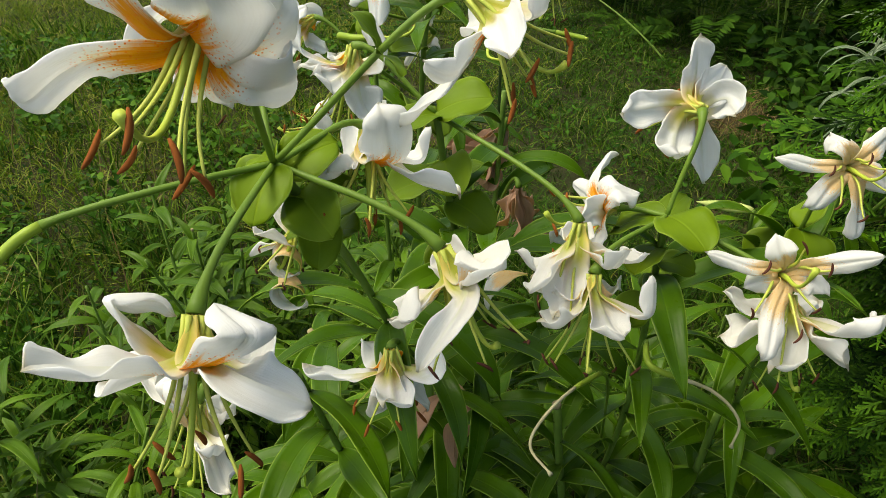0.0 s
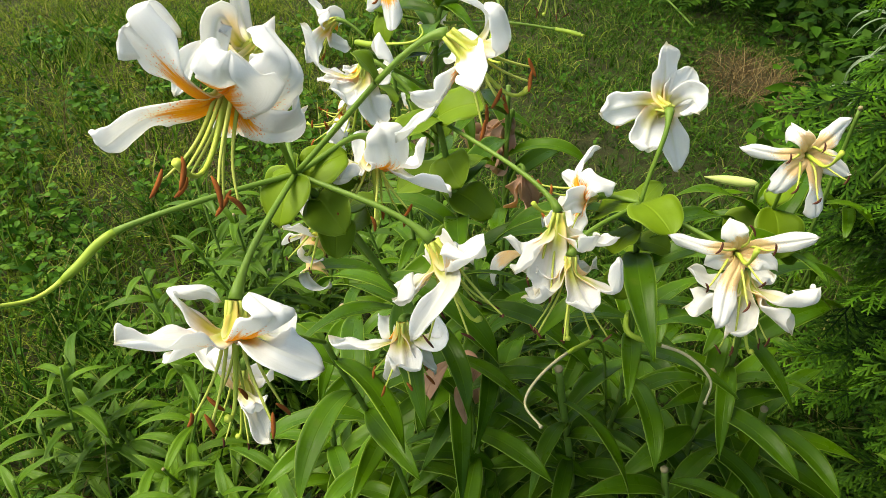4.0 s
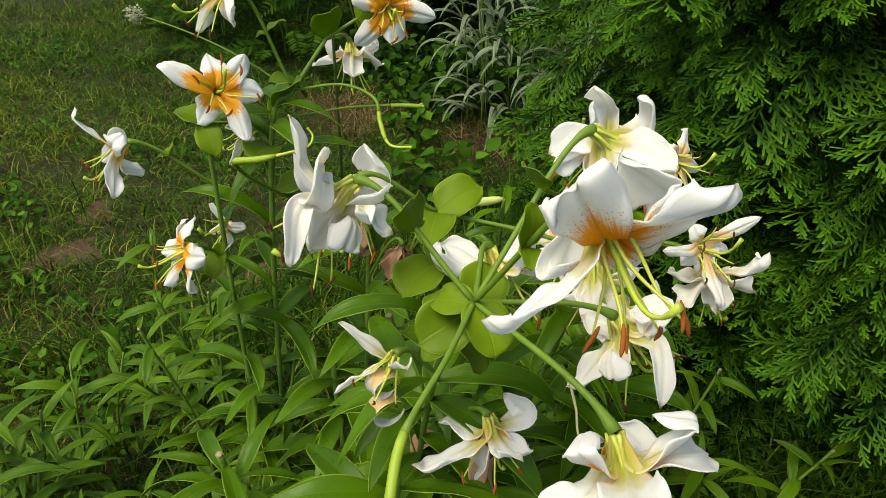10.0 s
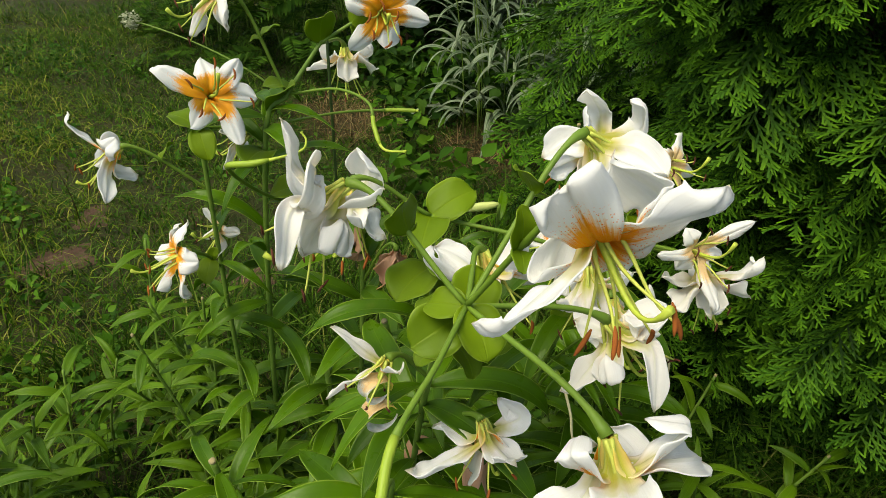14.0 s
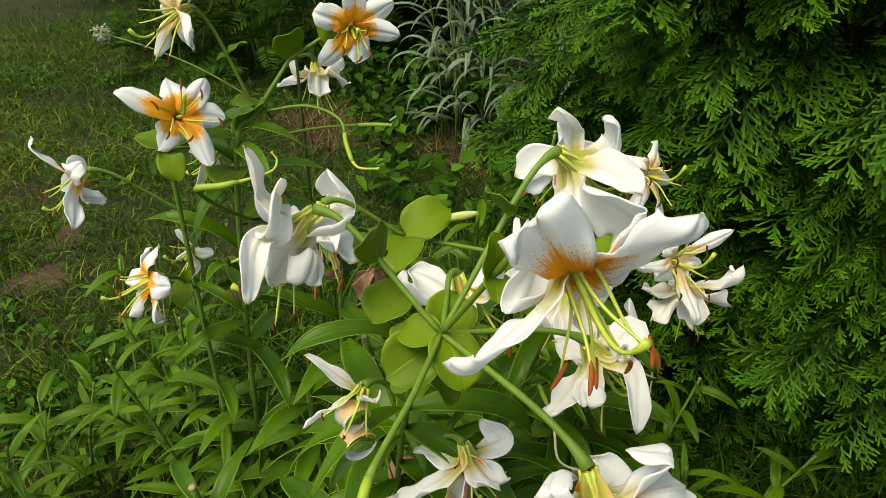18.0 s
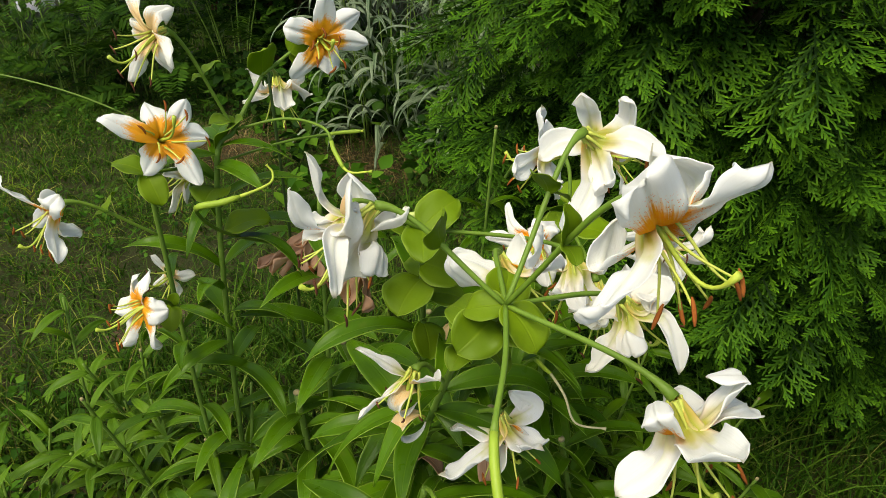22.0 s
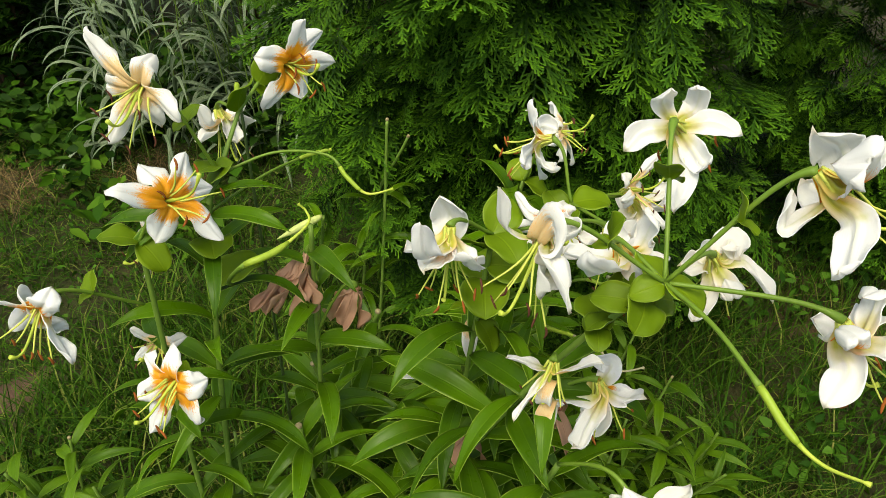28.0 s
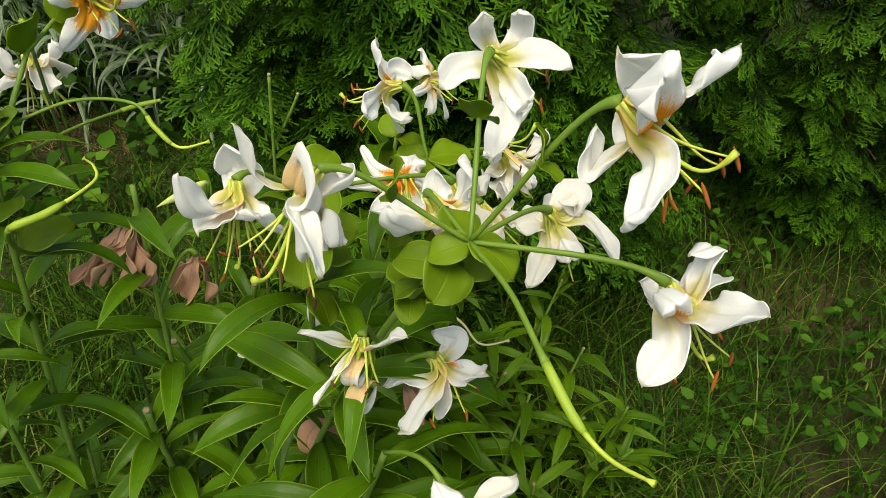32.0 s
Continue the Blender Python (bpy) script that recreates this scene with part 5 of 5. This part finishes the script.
TOP_A = (-0.075, 0.82, 0.83)
pa = lily([(-0.03, 0.87, 0), (-0.06, 0.85, 0.45), TOP_A], "lily stem with open white flowers and yellow-orange throats", 24, phase=0.9, whorl=2, size=(0.9, 0.45), last=0.8, broad=0.7)
flower(pa, (-0.069, 0.788, 0.873), (-0.1, -0.87, 0.48), TOP_A, size=0.85, bract=0, spread=20, droop=0.1, bold=True, spans=[
    ((-4.7, 0.3, 4.2), (-2.2, -1.1, 2.0), 0, 0.85), ((0.3, 1.6, 3.7), (0.1, -0.6, 2.6), 20, 1.0), ((3.1, -1.5, 4.0), (1.6, -1.6, 2.2), 20, 0.85),
    ((4.0, -2.9, 0.0), (2.1, -2.2, 0.6), 20, 1.0), ((0.8, -5.2, -3.5), (0.6, -3.2, -0.8), 0, 0.85), ((-2.5, -0.4, -2.6), (-1.7, -1.4, -0.7), 20, 1.05)])
flower(pa, (-0.005, 0.852, 0.797), (-0.6, 0.55, -0.5), TOP_A, size=0.75, state="faded", bract=0, spans=[
    ((0.2, 2.3, 2.6), (-0.9, 1.9, 0.9), 30, 0.75), ((-1.2, 0.6, -4.0), (-1.3, 0.6, -1.9), 20, 0.8), ((-3.4, 1.0, -4.4), (-1.9, 0.9, -1.9), 20, 0.7),
    ((0.8, 2.6, -3.4), (-0.5, 1.9, -1.8), 40, 0.9), ((-3.6, 0.2, 0.8), (-1.8, 0.5, 0.2), 30, 0.8)])
flower(pa, (-0.147, 0.874, 0.805), (-0.8, 0.1, -0.5), (-0.065, 0.845, 0.74), size=0.85, bract=0.5, spans=[
    ((-4.7, 3.9, 2.5), (-2.7, 1.8, 0.5), 0, 0.75), ((-3.7, -4.5, -4.0), (-2.5, -1.8, -1.7), 0, 0.85), ((1.0, 0.6, -4.2), (-1.4, 0.5, -3.2), 10, 1.1),
    ((-0.6, -1.8, 1.8), (-2.2, -1.9, 1.0), 30, 1.05), ((-2.6, 2.8, -2.6), (-1.9, 1.7, -1.7), 20, 0.8), ((0.6, 2.4, -0.8), (-1.0, 2.1, -0.3), 20, 1.0)])
flower(pa, (-0.12, 0.77, 0.71), (-0.9, 0.15, 0.1), (-0.06, 0.85, 0.62), size=0.9, bract=0.5, spread=20, style_up=0.1, bold=True, spans=[
    ((-0.2, 4.0, 1.7), (-1.5, 2.1, 1.2), 10, 0.9), ((0.4, 0.8, 3.4), (-1.4, 0.5, 2.4), 30, 1.0), ((-0.4, -3.2, 0.6), (-1.6, -2.2, 0.5), 30, 1.05),
    ((-2.6, -1.8, -3.9), (-2.1, -1.4, -1.6), 10, 1.0), ((-3.9, 2.4, -5.0), (-2.3, 1.3, -2.2), 0, 0.85), ((-3.2, 3.4, -1.2), (-2.0, 1.9, -0.4), 20, 0.85)])
flower(pa, (-0.05, 0.85, 0.678), (-0.8, -0.1, 0.2), (-0.06, 0.85, 0.64), size=0.65, state="faded", bract=0, spans=[
    ((-1.9, 2.2, 2.5), (-1.4, 1.1, 1.0), 20, 0.7), ((0.6, -2.8, 0.6), (-0.8, -1.8, 0.6), 20, 0.9), ((-2.2, -1.6, -2.4), (-1.4, -0.9, -1.0), 30, 0.9), ((-2.4, 2.4, -1.6), (-1.4, 1.3, -0.7), 30, 0.8)])

TOP_B = (0.055, 0.772, 0.915)
LOW_B = (0.016, 0.781, 0.862)
pb = lily([(-0.01, 0.88, 0), (-0.02, 0.83, 0.45), (-0.014, 0.785, 0.81), LOW_B, TOP_B], "lily stem carrying white and orange flowers and pods", 26, phase=2.7, size=(0.95, 0.5), last=0.6, radius=(0.004, 0.0022))
for spot, spin, lean, grow in (((0.001, 0.789, 0.842), 3.6, 35, 0.85), (TOP_B, 2.9, 60, 0.75), ((0.02, 0.779, 0.868), 1.2, 10, 0.6), ((-0.014, 0.785, 0.8), 2.2, 20, 0.9), ((-0.016, 0.79, 0.74), 4.2, 15, 0.95)):
    part("bract", BRACTS[int(grow * 20) % 4], pb, Matrix.Translation(spot) @ Matrix.Rotation(spin, 4, "Z") @ Matrix.Rotation(radians(lean), 4, "X") @ Matrix.Scale(grow, 4))
flower(pb, (0.128, 0.848, 0.88), (-0.2, -0.35, -0.9), TOP_B, size=0.85, state="faded", bract=0, spans=[
    ((-5.6, -0.6, -1.9), (-2.6, -0.5, -1.8), 20, 0.9), ((2.8, -1.5, -3.3), (1.9, -1.4, -1.8), 40, 1.25), ((-3.9, 0.0, 1.9), (-2.9, -0.2, -0.9), 20, 1.05),
    ((3.4, -1.4, 0.2), (2.6, -1.8, -0.8), 90, 1.15), ((0.4, 2.8, -2.0), (0.2, 1.6, -1.8), 30, 0.9), ((-1.2, -2.4, -3.6), (-0.8, -1.7, -2.0), 60, 1.25)])
flower(pb, (0.122, 0.754, 0.946), (-0.42, -0.9, -0.02), TOP_B, size=0.88, spread=18, droop=0.1, bold=True, spans=[
    ((-4.4, -0.2, 1.8), (-2.2, -1.6, 0.9), 0, 1.05), ((-3.4, 1.0, -4.2), (-2.2, -1.2, -1.9), 0, 0.9), ((-1.8, -4.2, 5.2), (-1.1, -2.7, 2.3), 0, 0.9),
    ((3.2, -3.6, 2.6), (1.5, -2.4, 1.4), 20, 0.95), ((3.2, -4.7, -0.7), (1.4, -2.9, -0.4), 10, 0.9), ((-0.8, -2.4, -3.4), (-0.5, -2.1, -1.8), 30, 1.0)])
flower(pb, (-0.03, 0.803, 0.975), (-0.86, -0.05, -0.15), LOW_B, size=0.9, state="faded", spread=18, spans=[
    ((-1.5, 4.6, 4.5), (-1.9, 2.2, 2.1), 0, 0.95), ((0.8, -0.8, 2.4), (-1.5, -1.2, 2.2), 10, 0.95), ((-2.4, -4.2, -2.4), (-1.9, -2.0, -0.8), 10, 1.0),
    ((-3.5, 2.9, -4.9), (-2.6, 1.4, -2.1), 10, 0.85), ((-0.8, 3.6, 0.3), (-2.2, 2.6, 0.2), 80, 0.9), ((-0.8, -1.0, -3.8), (-1.8, -0.8, -2.4), 20, 1.0)])
pod(pb, [LOW_B, (0.05, 0.735, 0.876), (0.056, 0.678, 0.878), (0.049, 0.655, 0.86), (0.045, 0.632, 0.846), (0.055, 0.607, 0.85)], (0.52, 0.74), 0.0024)
pod(pb, [(0.1, 0.82, 0.66), (-0.02, 0.77, 0.75), (-0.091, 0.7, 0.833), (-0.075, 0.671, 0.846), (-0.035, 0.659, 0.852), (-0.022, 0.666, 0.858), (-0.024, 0.672, 0.866)], (0.36, 0.55), 0.0034)
pod(pb, [TOP_B, (0.059, 0.773, 0.925), (0.062, 0.774, 0.934), (0.065, 0.775, 0.942)], (0.3, 0.97), 0.003)
pod(pb, [(-0.005, 0.784, 0.83), (0.07, 0.765, 0.835), (0.13, 0.745, 0.832), (0.15, 0.72, 0.835)], (0.6, 0.97), 0.0024)

stalk = thing("bare_stalk", Matrix.Translation((0.085, 0.8, 0)), "thin dark bare stalk standing among the lilies", "stalk")
line = spline([(0, 0, 0), (-0.006, -0.008, 0.5), (-0.02, -0.025, 0.936)], 16)
V, F, U = tube(line, np.linspace(0.0024, 0.0017, len(line)), 7)
part("stem", mesh("stem", V, F, [M_DARKSTEM], U), stalk, Matrix.Translation((0.085, 0.8, 0)))
pc = lily([(0.08, 0.78, 0), (0.07, 0.74, 0.4), (0.07, 0.715, 0.78)], "lily stem with shrivelled brown flowers", 24, phase=4.1, size=(1.0, 0.7))
flower(pc, (0.075, 0.727, 0.737), (-0.42, 0.28, -0.86), (0.07, 0.715, 0.7), size=0.95, state="brown", stamens=0, bract=0, lift=0.02, spans=[
    ((-6.0, 4.8, -5.4), (-2.8, 2.3, -3.0), 60, 1.0), ((-1.7, -0.4, -7.7), (-0.9, -0.2, -4.0), 0, 1.0), ((-5.1, 3.7, -6.0), (-2.6, 1.7, -3.3), 20, 1.2),
    ((-4.2, 2.6, -6.6), (-2.0, 1.6, -3.5), 0, 1.2), ((-3.3, 1.6, -7.2), (-1.7, 0.6, -3.8), 20, 1.2), ((-2.4, 0.5, -7.6), (-1.2, 0.4, -4.0), 0, 1.2)])
flower(pc, (0.089, 0.676, 0.689), (0.05, 0.3, -0.95), (0.07, 0.725, 0.62), size=0.8, state="brown", stamens=0, bract=0, lift=0.02, spans=[
    ((0.2, 4.0, -6.4), (0.4, 2.2, -3.4), 30, 1.5), ((0.5, 0.5, -7.0), (0.8, 0.2, -3.6), 20, 1.3), ((-0.6, 2.2, -6.0), (-0.6, 1.0, -3.4), 30, 1.3), ((1.0, 2.6, -5.6), (1.0, 1.6, -3.0), 10, 1.3)])
bp = lily([(0.5, 1.0, 0), (0.5, 0.96, 0.3), (0.465, 0.91, 0.53)], "lily stem with one closed yellow-green bud", 18, phase=5.1, size=(0.8, 0.6))


def bud(plant, a, b, thick):
    """A closed bud from its foot a to its tip b, with three seams."""
    a, b = np.array(a), np.array(b)
    n, k = 14, 12
    V, F = [], []
    M = frame_to(Vector(a), Vector(b - a))
    L = np.linalg.norm(b - a)
    for i in range(n):
        t = i / (n - 1)
        rad = thick * (0.35 + 0.65 * math.sin(math.pi * min(1, t ** 0.8)) ** 0.7) * (1 - t ** 5 * 0.85)
        V += [(rad * (1 - 0.1 * abs(math.cos(1.5 * q))) * math.cos(q), rad * (1 - 0.1 * abs(math.cos(1.5 * q))) * math.sin(q), L * t) for q in np.arange(k) * 2 * math.pi / k]
    F = [(i * k + j, i * k + (j + 1) % k, (i + 1) * k + (j + 1) % k, (i + 1) * k + j) for i in range(n - 1) for j in range(k)]
    F += [tuple(range(k))[::-1], tuple((n - 1) * k + j for j in range(k))]
    U = [(j / k, i / (n - 1)) for i in range(n) for j in range(k)]
    part("bud", mesh("bud", V, F, [M_BUD], U), plant, M)


bud(bp, (0.465, 0.912, 0.53), (0.405, 0.975, 0.506), 0.0085)

pod(p2, [(0.2, 0.58, 0.4), (0.16, 0.48, 0.6), (0.124, 0.429, 0.646), (0.09, 0.385, 0.66), (0.073, 0.36, 0.65), (0.085, 0.333, 0.65)], (0.3, 0.45), 0.0024, M_PALE_STYLE)
pod(p2, [(0.21, 0.56, 0.5), (0.17, 0.44, 0.68), (0.16, 0.39, 0.7), (0.208, 0.39, 0.678), (0.232, 0.382, 0.655), (0.231, 0.378, 0.63)], (0.3, 0.5), 0.0024, M_PALE_STYLE)
# leafy stems without flowers, their heads cut
lily([(0.5, 0.86, 0), (0.51, 0.82, 0.4), (0.515, 0.795, 0.71)], "thin lily stem with a dry cut top", 10, phase=1.3, cut=True, size=(0.7, 0.4), first=0.3, last=0.75, radius=(0.003, 0.0026), group="leafy lily stems")
lily([(0.57, 0.92, 0), (0.57, 0.87, 0.45), (0.574, 0.78, 0.655)], "thin lily stem with a dry cut top", 10, phase=2.1, cut=True, size=(0.7, 0.4), first=0.3, last=0.7, radius=(0.003, 0.0026), group="leafy lily stems")
r = random.Random(77)
for i, (x, y, h, n) in enumerate([(-0.05, 0.62, 0.46, 18), (0.05, 0.48, 0.5, 18), (0.16, 0.52, 0.55, 20), (0.3, 0.55, 0.5, 18), (-0.12, 0.72, 0.45, 18), (0.02, 0.72, 0.5, 20), (0.18, 0.74, 0.5, 18), (0.28, 0.45, 0.42, 16),
                                  (-0.16, 0.56, 0.38, 16), (0.42, 0.6, 0.42, 16), (0.1, 0.4, 0.4, 16), (-0.03, 0.42, 0.36, 14), (0.3, 0.8, 0.5, 16)]):
    t = (x + r.uniform(-0.05, 0.05), y + r.uniform(-0.08, 0.04), h)
    lily([(x, y, 0), (x, y, h * 0.5), t], "leafy lily stem with a cut top", int(n * 1.5), radius=(0.0045, 0.0042), phase=i * 0.77, cut=True, size=(1.0, 0.85), first=0.25, last=0.95, group="leafy lily stems")
for i in range(16):
    x, y = r.uniform(-0.42, -0.02), r.uniform(0.78, 1.25)
    h = r.uniform(0.3, 0.5)
    lily([(x, y, 0), (x, y, h * 0.5), (x + r.uniform(-0.06, 0.06), y + r.uniform(-0.06, 0.06), h)], "light green narrow-leaved young lily shoot", 20, SHOOTS, radius=(0.003, 0.0022), phase=i * 0.61, first=0.2, group="young lily shoots", cut=i % 3 == 0, size=(1.1, 0.8))
for i in range(34):
    x, y, h = r.uniform(-0.66, -0.1), r.uniform(0.42, 1.25), r.uniform(0.16, 0.34)
    lily([(x, y, 0), (x, y, h * 0.5), (x + r.uniform(-0.06, 0.06), y + r.uniform(-0.06, 0.06), h)], "low bright green narrow-leaved lily shoot", 16, SHOOTS, radius=(0.003, 0.002), phase=i * 0.47, first=0.2, group="young lily shoots", size=(1.2, 0.85))
for i, (x, y, h) in enumerate([(0.55, 0.52, 0.36), (0.48, 0.42, 0.34), (0.6, 0.36, 0.3), (0.42, 0.2, 0.24), (0.36, 0.42, 0.34), (0.3, 0.36, 0.3), (0.46, 0.3, 0.28), (0.34, 0.22, 0.24), (0.22, 0.3, 0.24), (-0.3, 0.55, 0.3), (-0.42, 0.62, 0.28), (-0.25, 0.45, 0.26), (-0.5, 0.5, 0.25), (0.38, 0.3, 0.3)]):
    lily([(x, y, 0), (x, y, h * 0.5), (x + r.uniform(-0.06, 0.06), y + r.uniform(-0.06, 0.06), h)], "green narrow-leaved young lily shoot beside the flowers", 18, SHOOTS, radius=(0.003, 0.0022), phase=i * 0.9, first=0.2, group="young lily shoots", cut=i % 2 == 0, size=(1.1, 0.8))

# ---- seed head of an ornamental onion in the lawn ----
def seed_head():
    r = random.Random(8)
    c = np.array([0.546, 3.46, 0.27])
    m = Matrix.Translation(Vector((1.0, 3.0, 0)))
    al = thing("allium", m, "round grey-green seed head on a long bowed scape", "allium")
    V, F, U = tube(curve((1.0, 3.0, 0.0), (0.88, 3.12, 0.13), (0.72, 3.28, 0.22), c, 14), np.linspace(0.0045, 0.0032, 14), 7)
    part("scape", mesh("scape", V - np.array([1.0, 3.0, 0]), F, [M_STEM], U), al, m)
    g = np.random.default_rng(2)
    u = g.normal(0, 1, (260, 3))
    u /= np.linalg.norm(u, axis=1, keepdims=True)
    leafy("seed_ball", c + u * g.uniform(0.02, 0.042, (260, 1)), 0.014, 0.009, M_ALLIUM, "", "", 9, parent=al)


seed_head()


def fallen_tepal(p, turn, tilt, length, width, e0, e1, label, mats=None, seed=3):
    V, F, U, S = grid(leaf_points(length, width, e0, e1, 22, 7, 0.35, 0.06, 0.5, 25, seed), 0.0007)
    m = Matrix.Translation(p) @ Matrix.Rotation(radians(turn), 4, "Z") @ Matrix.Rotation(radians(tilt), 4, "X")
    tagged(thing("fallen_tepal", m, label, "petal", "fallen tepals", data=mesh("fallen_tepal", V, F, mats or [M_FRONT_PALE, M_BACK_PALE], U, S)))


fallen_tepal((-0.092, 0.412, 0.765), 75, 20, 0.062, 0.013, 80, -265, "curled white tepal caught on a lily leaf")
fallen_tepal((-0.09, 0.408, 0.748), 70, 0, 0.068, 0.015, 60, -270, "rolled white tepal caught on a lily leaf", None, 5)
fallen_tepal((0.025, 0.407, 0.63), 20, -50, 0.075, 0.02, -10, -60, "withered brown tepal hanging from a stem", [M_BROWN, M_BROWN], 6)
fallen_tepal((0.01, 0.42, 0.64), 130, -20, 0.06, 0.018, 10, -80, "withered tan tepal hanging from a stem", [M_BROWN, M_BROWN], 8)
fallen_tepal((0.04, 0.52, 0.53), 60, -10, 0.06, 0.024, 30, -120, "crumpled brown tepal on the leaves", [M_BROWN, M_BROWN], 9)
fallen_tepal((0.025, 0.53, 0.53), 200, -20, 0.06, 0.02, 20, -100, "crumpled brown tepal on the leaves", [M_BROWN, M_BROWN], 10)
fallen_tepal((0.018, 0.565, 0.64), 30, 10, 0.03, 0.02, 20, -40, "small folded white tepal lying on a lily leaf")
fallen_tepal((0.085, 0.53, 0.68), 100, 0, 0.06, 0.018, 10, -110, "limp white tepal hanging over a lily leaf")
